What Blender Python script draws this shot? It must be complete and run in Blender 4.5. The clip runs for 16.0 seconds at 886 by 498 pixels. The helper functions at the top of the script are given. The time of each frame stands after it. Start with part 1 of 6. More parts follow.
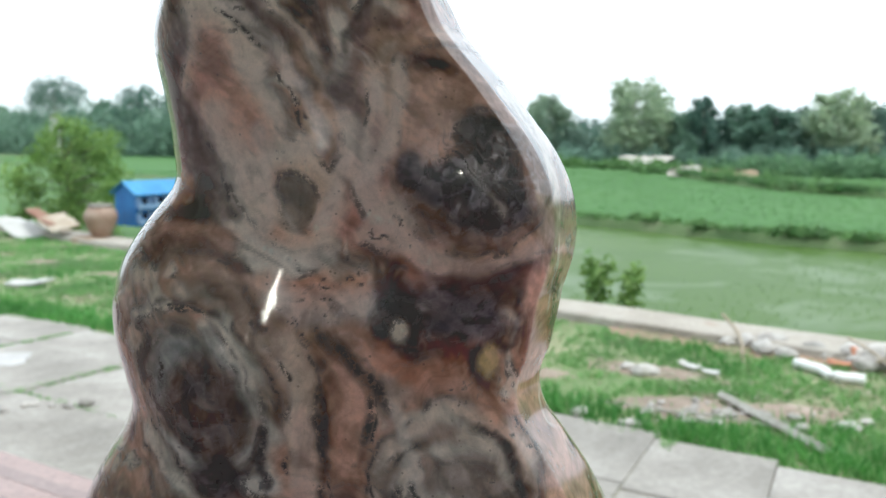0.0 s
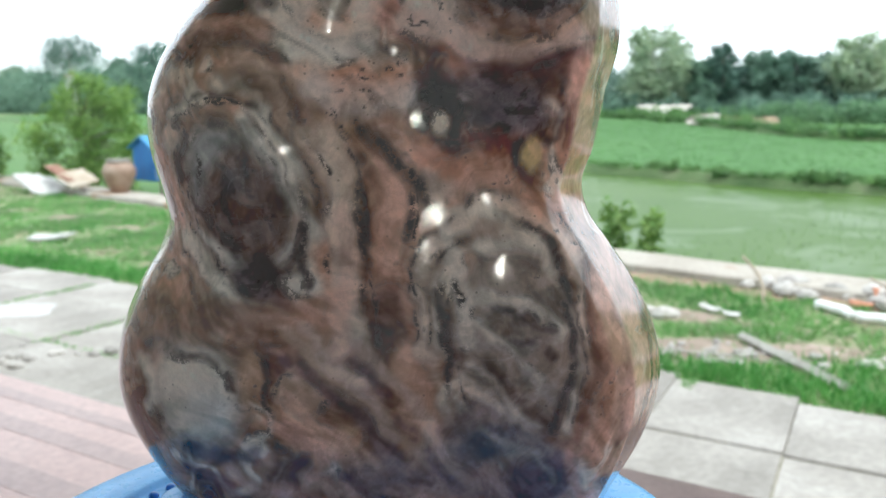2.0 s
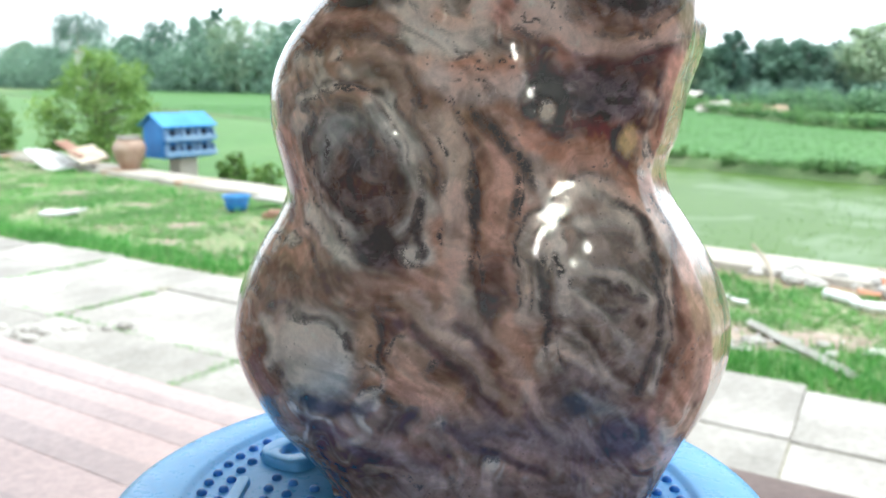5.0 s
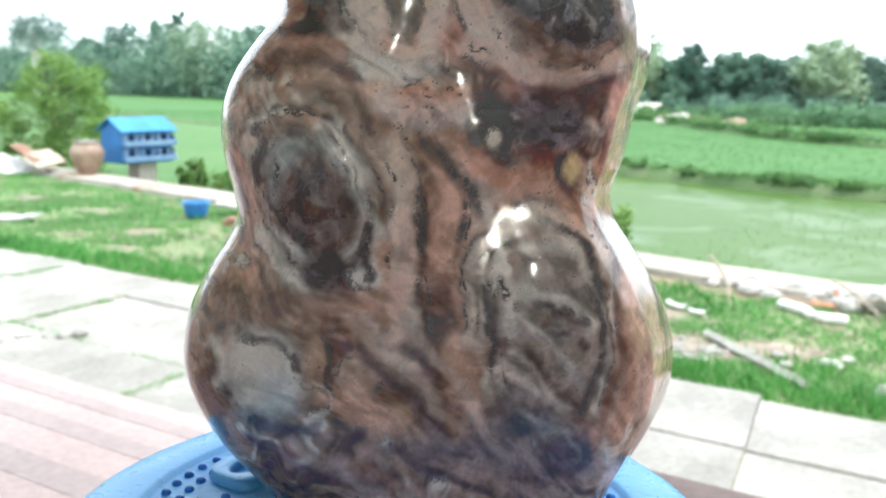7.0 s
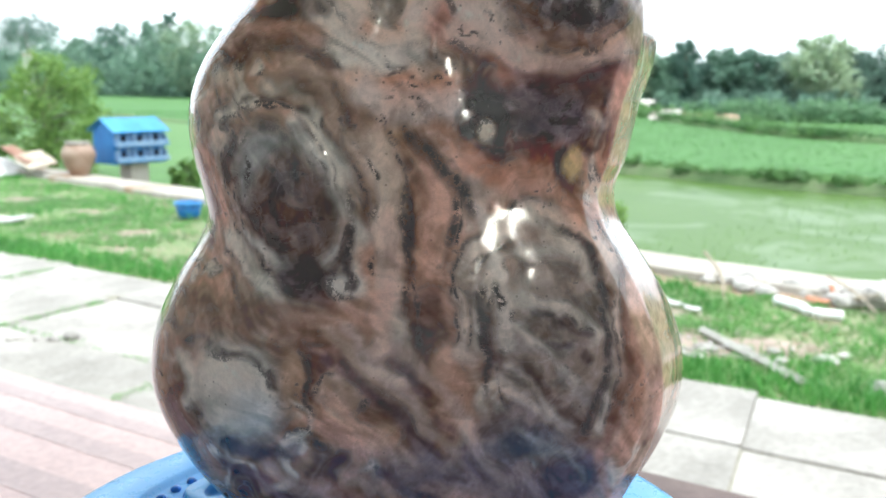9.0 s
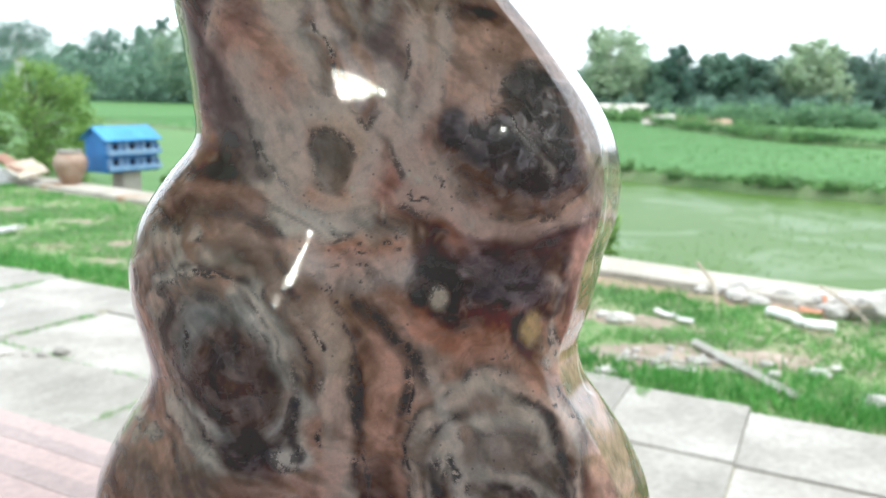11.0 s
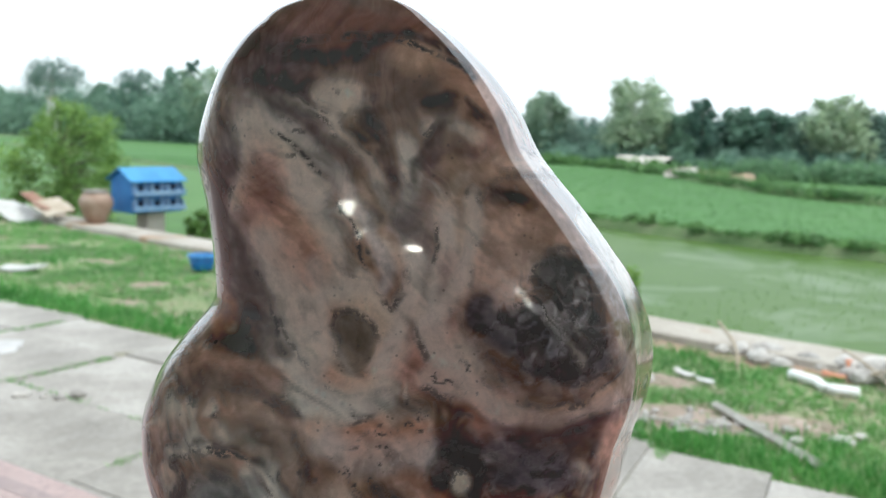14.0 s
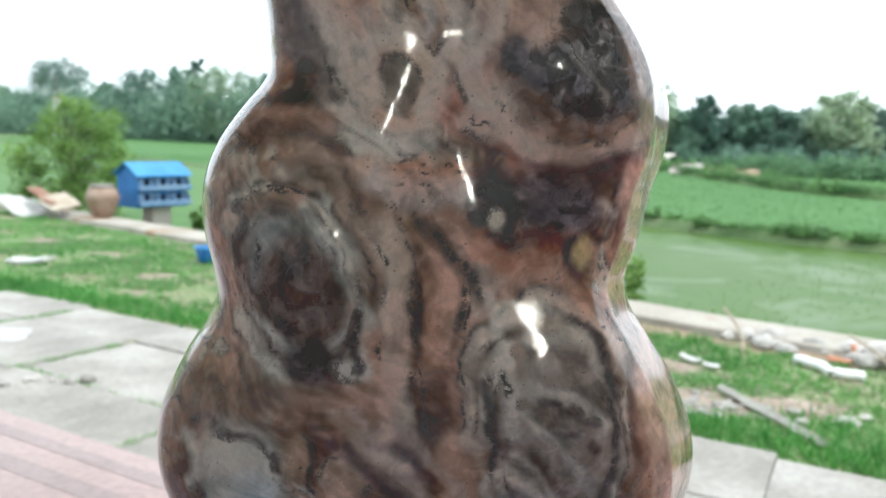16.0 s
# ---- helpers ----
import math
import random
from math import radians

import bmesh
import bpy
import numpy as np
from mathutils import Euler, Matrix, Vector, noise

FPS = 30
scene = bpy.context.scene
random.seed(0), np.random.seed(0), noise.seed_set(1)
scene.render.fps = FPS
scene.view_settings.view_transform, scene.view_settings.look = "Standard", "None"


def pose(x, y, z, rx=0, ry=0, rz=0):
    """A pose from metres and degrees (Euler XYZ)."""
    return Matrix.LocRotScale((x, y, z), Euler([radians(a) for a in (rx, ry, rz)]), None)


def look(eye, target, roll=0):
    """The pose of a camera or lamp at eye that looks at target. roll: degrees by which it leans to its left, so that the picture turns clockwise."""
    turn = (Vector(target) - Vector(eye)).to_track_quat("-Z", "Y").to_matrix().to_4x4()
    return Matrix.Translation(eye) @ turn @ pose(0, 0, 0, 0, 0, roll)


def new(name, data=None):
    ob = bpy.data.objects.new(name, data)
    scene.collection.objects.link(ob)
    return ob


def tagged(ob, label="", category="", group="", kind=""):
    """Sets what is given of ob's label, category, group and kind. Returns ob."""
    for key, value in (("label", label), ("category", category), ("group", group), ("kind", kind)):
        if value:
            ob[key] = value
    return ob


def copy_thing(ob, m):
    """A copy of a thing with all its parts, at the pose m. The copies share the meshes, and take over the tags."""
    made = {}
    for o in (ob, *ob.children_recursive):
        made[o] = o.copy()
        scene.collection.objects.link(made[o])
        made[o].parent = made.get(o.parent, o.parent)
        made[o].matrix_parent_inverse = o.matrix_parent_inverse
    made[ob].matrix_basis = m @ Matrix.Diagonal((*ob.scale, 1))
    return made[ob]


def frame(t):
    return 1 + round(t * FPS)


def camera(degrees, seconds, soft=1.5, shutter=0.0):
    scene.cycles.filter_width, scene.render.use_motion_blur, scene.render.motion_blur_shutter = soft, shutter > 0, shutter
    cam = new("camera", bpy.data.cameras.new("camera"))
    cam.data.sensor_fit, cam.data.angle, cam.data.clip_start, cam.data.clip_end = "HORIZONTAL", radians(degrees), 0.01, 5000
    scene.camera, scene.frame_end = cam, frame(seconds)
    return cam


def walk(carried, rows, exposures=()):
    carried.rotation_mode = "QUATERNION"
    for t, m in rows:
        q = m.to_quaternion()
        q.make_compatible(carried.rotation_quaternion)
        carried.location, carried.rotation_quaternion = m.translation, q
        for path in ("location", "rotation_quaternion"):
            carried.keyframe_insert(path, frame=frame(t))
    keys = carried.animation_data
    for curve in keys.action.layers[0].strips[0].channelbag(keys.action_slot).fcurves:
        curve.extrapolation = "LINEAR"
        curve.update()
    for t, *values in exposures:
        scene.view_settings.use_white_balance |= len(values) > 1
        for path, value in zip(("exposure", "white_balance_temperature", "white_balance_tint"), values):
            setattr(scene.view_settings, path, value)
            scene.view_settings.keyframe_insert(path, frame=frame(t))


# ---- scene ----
# The place: a polished banded stone on a blue plastic stool on a porch, before a yard, a low wall, rice fields and far trees.
# X right, Y ahead, Z up from the yard's concrete.

# ---- camera ----
cam = camera(52.0, 16.0, soft=1.25)
cam.data.dof.use_dof, cam.data.dof.focus_distance, cam.data.dof.aperture_fstop = True, 0.32, 19.0
# seconds, x, y, z, yaw to the left, pitch up, lean
PATH = [
    (0, 0.0000, 0.0000, 1.6880, -0.00, -7.02, 0.07),
    (0.5, -0.0001, 0.0019, 1.6694, 0.21, -7.73, -0.07),
    (1, -0.0048, 0.0006, 1.6603, 0.42, -8.48, -0.15),
    (1.5, -0.0054, -0.0047, 1.6474, 0.65, -9.12, -0.41),
    (2, -0.0093, -0.0016, 1.6284, 1.14, -9.91, -0.90),
    (2.5, -0.0148, -0.0035, 1.6156, 1.57, -10.69, -1.46),
    (3, -0.0257, -0.0137, 1.6157, 1.92, -11.08, -1.58),
    (5.5, -0.0488, -0.0415, 1.6409, 1.09, -10.91, 0.54),
    (6, -0.0428, -0.0439, 1.6481, 0.38, -10.79, 0.69),
    (6.5, -0.0411, -0.0353, 1.6456, -0.33, -10.66, 0.81),
    (7, -0.0422, -0.0431, 1.6393, -0.95, -10.47, 0.96),
    (7.5, -0.0417, -0.0298, 1.6191, -1.28, -10.52, 0.90),
    (8, -0.0458, -0.0212, 1.6202, -1.26, -10.54, 0.82),
    (10.5, -0.0250, 0.0118, 1.6764, -1.53, -10.60, 0.26),
    (11, -0.0239, 0.0192, 1.6908, -1.68, -10.31, 0.45),
    (11.5, -0.0296, 0.0240, 1.7054, -1.76, -9.91, 0.81),
    (12, -0.0308, 0.0260, 1.7131, -1.58, -9.39, 1.20),
    (12.5, -0.0349, 0.0318, 1.7252, -1.33, -8.86, 1.73),
    (13, -0.0239, 0.0286, 1.7328, -1.18, -8.21, 1.90),
    (13.5, -0.0227, 0.0343, 1.7381, -0.89, -7.67, 1.87),
    (14, -0.0265, 0.0370, 1.7341, -0.37, -7.44, 1.83),
    (14.5, -0.0271, 0.0297, 1.7252, 0.08, -7.47, 1.90),
    (15, -0.0320, 0.0189, 1.6948, 0.11, -7.42, 2.01),
    (15.5, -0.0319, 0.0110, 1.6701, 0.04, -7.47, 1.89),
    (16, -0.0361, -0.0070, 1.6495, -0.09, -7.53, 1.59),
]


def gaze(x, y, z, yaw, pitch, lean):
    a, b = radians(yaw), radians(pitch)
    return look((x, y, z), (x - math.sin(a) * math.cos(b), y + math.cos(a) * math.cos(b), z + math.sin(b)), lean)


walk(cam, [(row[0], gaze(*row[1:])) for row in PATH],
     exposures=[(t, stops, 6150, 3) for t, stops in ((0.0, -0.14), (1.5, 0.02), (2.5, 0.18), (3.0, 0.2), (5.5, 0.57), (8.0, 0.57), (11.0, 0.36), (12.5, 0.12), (13.5, -0.16), (14.5, -0.06), (15.5, 0.08), (16.0, 0.1))])

# ---- world and lights ----
SUN_UP, SUN_TURN = radians(66), radians(112)
world = bpy.data.worlds.new("hazy_sky")
scene.world = world
world.use_nodes = True
wn, wl = world.node_tree.nodes, world.node_tree.links
wn.clear()
sky = wn.new("ShaderNodeTexSky")
sky.sky_type, sky.sun_disc = "NISHITA", False
sky.sun_elevation, sky.sun_rotation = SUN_UP, SUN_TURN
sky.air_density, sky.dust_density, sky.ozone_density = 1.0, 6.0, 1.0
haze = wn.new("ShaderNodeMixRGB")
haze.inputs[0].default_value = 0.72
haze.inputs[2].default_value = (10.4, 10.7, 11.3, 1)
bright = wn.new("ShaderNodeBackground")
bright.inputs[1].default_value = 0.2
sky_out = wn.new("ShaderNodeOutputWorld")
wl.new(sky.outputs[0], haze.inputs[1])
wl.new(haze.outputs[0], bright.inputs[0])
wl.new(bright.outputs[0], sky_out.inputs[0])

sun_data = bpy.data.lights.new("sun", "SUN")
sun_data.energy, sun_data.angle, sun_data.color = 2.0, radians(10), (1.0, 0.97, 0.92)
sun = new("sun", sun_data)
sun_from = Vector((math.sin(SUN_TURN) * math.cos(SUN_UP), math.cos(SUN_TURN) * math.cos(SUN_UP), math.sin(SUN_UP)))
sun.matrix_world = look(sun_from * 30, (0, 0, 0))

# ---- yard frame: u along the house, v away from it ----
YARD = radians(-32.5)
CU, SU = math.cos(YARD), math.sin(YARD)


def yd(u, v, z=0.0):
    return Vector((u * CU - v * SU, u * SU + v * CU, z))


def yard_pose(u, v, z, turn=0.0):
    p = yd(u, v, z)
    return pose(p.x, p.y, p.z, 0, 0, math.degrees(YARD) + turn)


# ---- mesh helpers ----
def mesh_of(name, bm, materials=(), smooth=False):
    me = bpy.data.meshes.new(name)
    bm.normal_update()
    bm.to_mesh(me)
    bm.free()
    for m in (materials if isinstance(materials, (list, tuple)) else [materials]):
        me.materials.append(m)
    if smooth:
        me.shade_smooth()
    return me


def part(name, bm, material, parent, label="", smooth=False, at=None):
    ob = new(name, mesh_of(name, bm, material, smooth))
    ob.parent = parent
    if at is not None:
        ob.matrix_local = at
    if label:
        tagged(ob, label)
    return ob


def thing(name, at, label, category, group="", kind=""):
    ob = new(name)
    ob.empty_display_size = 0.1
    ob.matrix_world = at
    return tagged(ob, label, category, group, kind)


def box(bm, sx, sy, sz, m=None, bevel=0.0):
    made = bmesh.ops.create_cube(bm, size=1.0, matrix=(m or Matrix()) @ Matrix.Diagonal((sx, sy, sz, 1)))
    if bevel:
        edges = list({e for v in made["verts"] for e in v.link_edges})
        bmesh.ops.bevel(bm, geom=edges, offset=bevel, segments=2, affect="EDGES", profile=0.6)
    return bm


def boxed(sx, sy, sz, m=None, bevel=0.0):
    return box(bmesh.new(), sx, sy, sz, m, bevel)


def lathe(profile, around=48, bm=None, m=None):
    """A turned form from (radius, height) pairs."""
    bm = bm or bmesh.new()
    m = m or Matrix()
    rings = []
    for r, z in profile:
        if r < 1e-6:
            rings.append([bm.verts.new(m @ Vector((0, 0, z)))])
        else:
            rings.append([bm.verts.new(m @ Vector((r * math.cos(2 * math.pi * i / around), r * math.sin(2 * math.pi * i / around), z))) for i in range(around)])
    for a, b in zip(rings, rings[1:]):
        for i in range(around):
            j = (i + 1) % around
            if len(a) == 1 and len(b) > 1:
                bm.faces.new((a[0], b[j], b[i]))
            elif len(b) == 1 and len(a) > 1:
                bm.faces.new((a[i], a[j], b[0]))
            elif len(a) > 1:
                bm.faces.new((a[i], a[j], b[j], b[i]))
    bmesh.ops.recalc_face_normals(bm, faces=bm.faces)
    return bm


def tube(points, radii, around=8, bm=None):
    """A round bar through the points, closed at both ends."""
    bm = bm or bmesh.new()
    rings = []
    pts = [Vector(p) for p in points]
    for k, p in enumerate(pts):
        d = (pts[min(k + 1, len(pts) - 1)] - pts[max(k - 1, 0)]).normalized()
        side = d.cross(Vector((0, 0, 1)) if abs(d.z) < 0.9 else Vector((1, 0, 0))).normalized()
        up = side.cross(d)
        rings.append([bm.verts.new(p + radii[k] * (math.cos(2 * math.pi * i / around) * side + math.sin(2 * math.pi * i / around) * up)) for i in range(around)])
    for a, b in zip(rings, rings[1:]):
        for i in range(around):
            j = (i + 1) % around
            bm.faces.new((a[i], a[j], b[j], b[i]))
    bm.faces.new(rings[0][::-1])
    bm.faces.new(rings[-1])
    bmesh.ops.recalc_face_normals(bm, faces=bm.faces)
    return bm


def raw_mesh(name, verts, faces, material, smooth=False):
    me = bpy.data.meshes.new(name)
    me.from_pydata(verts.tolist() if hasattr(verts, "tolist") else verts, [], faces.tolist() if hasattr(faces, "tolist") else faces)
    me.materials.append(material)
    if smooth:
        me.shade_smooth()
    me.update()
    return me


def rugged(seed, size, rough=0.25, cuts=2):
    """A broken lump of stone or rubble."""
    bm = bmesh.new()
    bmesh.ops.create_icosphere(bm, subdivisions=cuts, radius=1.0)
    for v in bm.verts:
        n = noise.noise(v.co * 1.3 + Vector((seed * 7.1, seed * 3.3, 0)))
        f = noise.noise(v.co * 3.1 + Vector((0, seed * 5.7, seed)))
        v.co *= 1 + rough * n + 0.4 * rough * f
        v.co = Vector((v.co.x * size[0], v.co.y * size[1], max(v.co.z, -0.6) * size[2] + 0.6 * size[2]))
    return bm


# ---- materials ----
def material(name, rough=0.7, metal=0.0):
    m = bpy.data.materials.new(name)
    m.use_nodes = True
    n, l = m.node_tree.nodes, m.node_tree.links
    b = n["Principled BSDF"]
    b.inputs["Roughness"].default_value = rough
    b.inputs["Metallic"].default_value = metal
    return m, n, l, b


def noise_tex(n, l, scale, detail=4.0, rough=0.6, coords="Object", distort=0.0):
    t = n.new("ShaderNodeTexNoise")
    t.inputs["Scale"].default_value = scale
    t.inputs["Detail"].default_value = detail
    t.inputs["Roughness"].default_value = rough
    t.inputs["Distortion"].default_value = distort
    c = n.new("ShaderNodeTexCoord")
    l.new(c.outputs[coords], t.inputs["Vector"])
    return t


def ramp(n, l, source, *stops):
    r = n.new("ShaderNodeValToRGB")
    e = r.color_ramp.elements
    while len(e) < len(stops):
        e.new(0.5)
    for k, (pos, col) in zip(e, stops):
        k.position = pos
        k.color = (*col, 1) if len(col) == 3 else col
    l.new(source, r.inputs[0])
    return r


def mix(n, l, fac, a, b, mode="MIX"):
    x = n.new("ShaderNodeMixRGB")
    x.blend_type = mode
    for k, v in ((0, fac), (1, a), (2, b)):
        if isinstance(v, (int, float)):
            x.inputs[k].default_value = v
        elif isinstance(v, tuple):
            x.inputs[k].default_value = (*v, 1)
        else:
            l.new(v, x.inputs[k])
    return x


def bump(n, l, b, source, strength, distance):
    u = n.new("ShaderNodeBump")
    u.inputs["Strength"].default_value = strength
    u.inputs["Distance"].default_value = distance
    l.new(source, u.inputs["Height"])
    l.new(u.outputs[0], b.inputs["Normal"])
    return u


EARTH = 0.68  # base colours of ground, plants and walls, under a bright white sky


def tone(c):
    return tuple(v * EARTH for v in c)


def grainy(name, dark, mid, light, scale, fine, rough=0.8, depth=0.004, coords="Object", vary=0.0, spots=None):
    """A surface with broad stains and fine grain. vary: how much alike pieces differ."""
    m, n, l, b = material(name, rough)
    big = noise_tex(n, l, scale, 6, 0.6, coords, 0.4)
    small = noise_tex(n, l, fine, 5, 0.7, coords)
    r = ramp(n, l, big.outputs[0], (0.3, tone(dark)), (0.5, tone(mid)), (0.72, tone(light)))
    g = ramp(n, l, small.outputs[0], (0.25, (0.62, 0.62, 0.62)), (0.75, (1.28, 1.28, 1.28)))
    out = mix(n, l, 0.75, r.outputs[0], g.outputs[0], "MULTIPLY")
    if spots:
        sp = noise_tex(n, l, spots[1], 3, 0.5, coords)
        sr = ramp(n, l, sp.outputs[0], (spots[2], (0, 0, 0)), (spots[2] + 0.08, (1, 1, 1)))
        out = mix(n, l, sr.outputs[0], out.outputs[0], spots[0])
    if vary:
        info = n.new("ShaderNodeObjectInfo")
        vr = ramp(n, l, info.outputs["Random"], (0.0, (1 - vary,) * 3), (1.0, (1 + vary,) * 3))
        out = mix(n, l, 1.0, out.outputs[0], vr.outputs[0], "MULTIPLY")
    l.new(out.outputs[0], b.inputs["Base Color"])
    bump(n, l, b, small.outputs[0], 0.5, depth)
    return m


def leafy(name, dark, light, island=True):
    m, n, l, b = material(name, 0.55)
    if island:
        geo = n.new("ShaderNodeNewGeometry")
        r = ramp(n, l, geo.outputs["Random Per Island"], (0.0, tone(dark)), (1.0, tone(light)))
    big = noise_tex(n, l, 0.9, 2, 0.5)
    g = ramp(n, l, big.outputs[0], (0.3, (0.7, 0.72, 0.7)), (0.7, (1.25, 1.2, 1.1)))
    out = mix(n, l, 0.8, r.outputs[0], g.outputs[0], "MULTIPLY")
    info = n.new("ShaderNodeObjectInfo")
    vr = ramp(n, l, info.outputs["Random"], (0.0, (0.72, 0.78, 0.8)), (1.0, (1.25, 1.2, 1.1)))
    out = mix(n, l, 1.0, out.outputs[0], vr.outputs[0], "MULTIPLY")
    l.new(out.outputs[0], b.inputs["Base Color"])
    thin = n.new("ShaderNodeBsdfTranslucent")
    l.new(out.outputs[0], thin.inputs[0])
    both = n.new("ShaderNodeMixShader")
    both.inputs[0].default_value = 0.4
    l.new(b.outputs[0], both.inputs[1])
    l.new(thin.outputs[0], both.inputs[2])
    l.new(both.outputs[0], n["Material Output"].inputs[0])
    return m


def stone_material():
    """Polished banded stone: the mineral colours come from the stone's own field, with grain and cracks on top."""
    m, n, l, b = material("polished_stone", 0.16)
    tint = n.new("ShaderNodeVertexColor")
    tint.layer_name = "mineral"
    vein = n.new("ShaderNodeAttribute")
    vein.attribute_name = "vein"
    fine = noise_tex(n, l, 260, 7, 0.72)
    mid = noise_tex(n, l, 62, 6, 0.68, distort=1.2)
    g = ramp(n, l, mid.outputs[0], (0.3, (0.74, 0.72, 0.73)), (0.5, (1.0, 1.0, 1.0)), (0.72, (1.2, 1.18, 1.15)))
    c1 = mix(n, l, 0.55, tint.outputs[0], g.outputs[0], "MULTIPLY")
    f = ramp(n, l, fine.outputs[0], (0.34, (0.62, 0.61, 0.62)), (0.56, (1.1, 1.1, 1.1)))
    c2 = mix(n, l, 0.42, c1.outputs[0], f.outputs[0], "MULTIPLY")
    # dark crumbs along the veins
    crumb = n.new("ShaderNodeMath")
    crumb.operation = "MULTIPLY"
    cr = ramp(n, l, noise_tex(n, l, 520, 4, 0.7).outputs[0], (0.4, (0, 0, 0)), (0.5, (1, 1, 1)))
    l.new(vein.outputs["Fac"], crumb.inputs[0])
    l.new(cr.outputs[0], crumb.inputs[1])
    dots = n.new("ShaderNodeTexVoronoi")
    dots.inputs["Scale"].default_value = 240
    dc = n.new("ShaderNodeTexCoord")
    l.new(dc.outputs["Object"], dots.inputs["Vector"])
    dr = ramp(n, l, dots.outputs["Distance"], (0.06, (0.5, 0.5, 0.5)), (0.16, (0, 0, 0)))
    few = ramp(n, l, noise_tex(n, l, 45, 2, 0.5).outputs[0], (0.5, (0, 0, 0)), (0.56, (1, 1, 1)))
    dm = mix(n, l, 1.0, dr.outputs[0], few.outputs[0], "MULTIPLY")
    c2 = mix(n, l, dm.outputs[0], c2.outputs[0], (0.05, 0.04, 0.04))
    c3 = mix(n, l, crumb.outputs[0], c2.outputs[0], (0.042, 0.036, 0.037))
    l.new(c3.outputs[0], b.inputs["Base Color"])
    b.inputs["Subsurface Weight"].default_value = 0.0
    b.inputs["Coat Weight"].default_value = 1.0
    b.inputs["Coat IOR"].default_value = 1.56
    b.inputs["Coat Roughness"].default_value = 0.05
    b.inputs["Specular IOR Level"].default_value = 0.45
    rr = ramp(n, l, crumb.outputs[0], (0.0, (0.2, 0.2, 0.2)), (1.0, (0.6, 0.6, 0.6)))
    l.new(rr.outputs[0], b.inputs["Roughness"])
    inv = n.new("ShaderNodeMath")
    inv.operation = "SUBTRACT"
    inv.inputs[0].default_value = 1.0
    l.new(crumb.outputs[0], inv.inputs[1])
    bump(n, l, b, inv.outputs[0], 0.35, 0.0006)
    micro = n.new("ShaderNodeBump")
    micro.inputs["Strength"].default_value, micro.inputs["Distance"].default_value = 0.1, 0.0002
    l.new(noise_tex(n, l, 900, 3, 0.7).outputs[0], micro.inputs["Height"])
    l.new(micro.outputs[0], b.inputs["Coat Normal"])
    return m


def plastic(name, col, rough=0.35, wear=0.12):
    m, n, l, b = material(name, rough)
    big = noise_tex(n, l, 14, 5, 0.6)
    lo = tuple(c * (1 - wear) for c in col)
    hi = tuple(min(1, c * (1 + wear) + 0.01) for c in col)
    r = ramp(n, l, big.outputs[0], (0.35, lo), (0.65, hi))
    scuff = noise_tex(n, l, 160, 4, 0.7)
    s = ramp(n, l, scuff.outputs[0], (0.7, (0, 0, 0)), (0.78, (0.25, 0.25, 0.25)))
    out = mix(n, l, s.outputs[0], r.outputs[0], (0.45, 0.5, 0.52))
    l.new(out.outputs[0], b.inputs["Base Color"])
    rr = ramp(n, l, scuff.outputs[0], (0.3, (rough * 0.8,) * 3), (0.8, (min(1, rough * 1.7),) * 3))
    l.new(rr.outputs[0], b.inputs["Roughness"])
    return m


STONE = stone_material()
BLUE = plastic("blue_plastic", (0.12, 0.45, 0.92), 0.27)
# seat blue darkened for the studs, with their shading put into the colour
SHADED_BLUE = plastic("shaded_blue_plastic", (0.025, 0.2, 0.66), 0.3)
CONCRETE = grainy("old_concrete", (0.31, 0.29, 0.262), (0.455, 0.427, 0.388), (0.62, 0.59, 0.55), 1.3, 26, 0.9, 0.004, vary=0.08, spots=((0.26, 0.245, 0.22), 2.2, 0.64))
JOINT = grainy("joint_soil", (0.2, 0.22, 0.12), (0.32, 0.3, 0.22), (0.46, 0.42, 0.34), 6, 60, 0.95, 0.01)
KERB = grainy("cement_wall", (0.4, 0.36, 0.3), (0.55, 0.5, 0.43), (0.66, 0.62, 0.55), 1.4, 30, 0.9, 0.006, spots=((0.3, 0.2, 0.13), 1.2, 0.6))
SOIL = grainy("soil", (0.14, 0.27, 0.08), (0.26, 0.33, 0.15), (0.5, 0.46, 0.3), 0.8, 18, 0.95, 0.02)
BANK_SOIL = grainy("bank_soil", (0.09, 0.17, 0.055), (0.15, 0.23, 0.09), (0.27, 0.3, 0.17), 0.9, 14, 0.95, 0.02)
RICE_GROUND = grainy("dense_rice_green", (0.06, 0.196, 0.032), (0.075, 0.22, 0.04), (0.104, 0.25, 0.055), 0.09, 2.5, 0.85, 0.04)
LEFT_RICE = grainy("pale_rice_green", (0.085, 0.21, 0.045), (0.105, 0.24, 0.058), (0.15, 0.275, 0.085), 0.09, 2.5, 0.85, 0.04)
FAR_GREEN = grainy("far_ground", (0.12, 0.22, 0.07), (0.18, 0.28, 0.1), (0.26, 0.33, 0.15), 0.05, 1.2, 0.9, 0.05)
PINK_FLOOR = grainy("faded_red_floor", (0.56, 0.38, 0.35), (0.64, 0.45, 0.42), (0.7, 0.52, 0.49), 3.0, 60, 0.3, 0.001)
DULL_FLOOR = grainy("worn_red_floor", (0.44, 0.31, 0.29), (0.5, 0.36, 0.34), (0.56, 0.42, 0.39), 3.0, 60, 0.3, 0.001)
BROWN_EDGE = grainy("brown_step", (0.13, 0.085, 0.075), (0.19, 0.13, 0.115), (0.25, 0.18, 0.16), 5, 70, 0.6, 0.001)
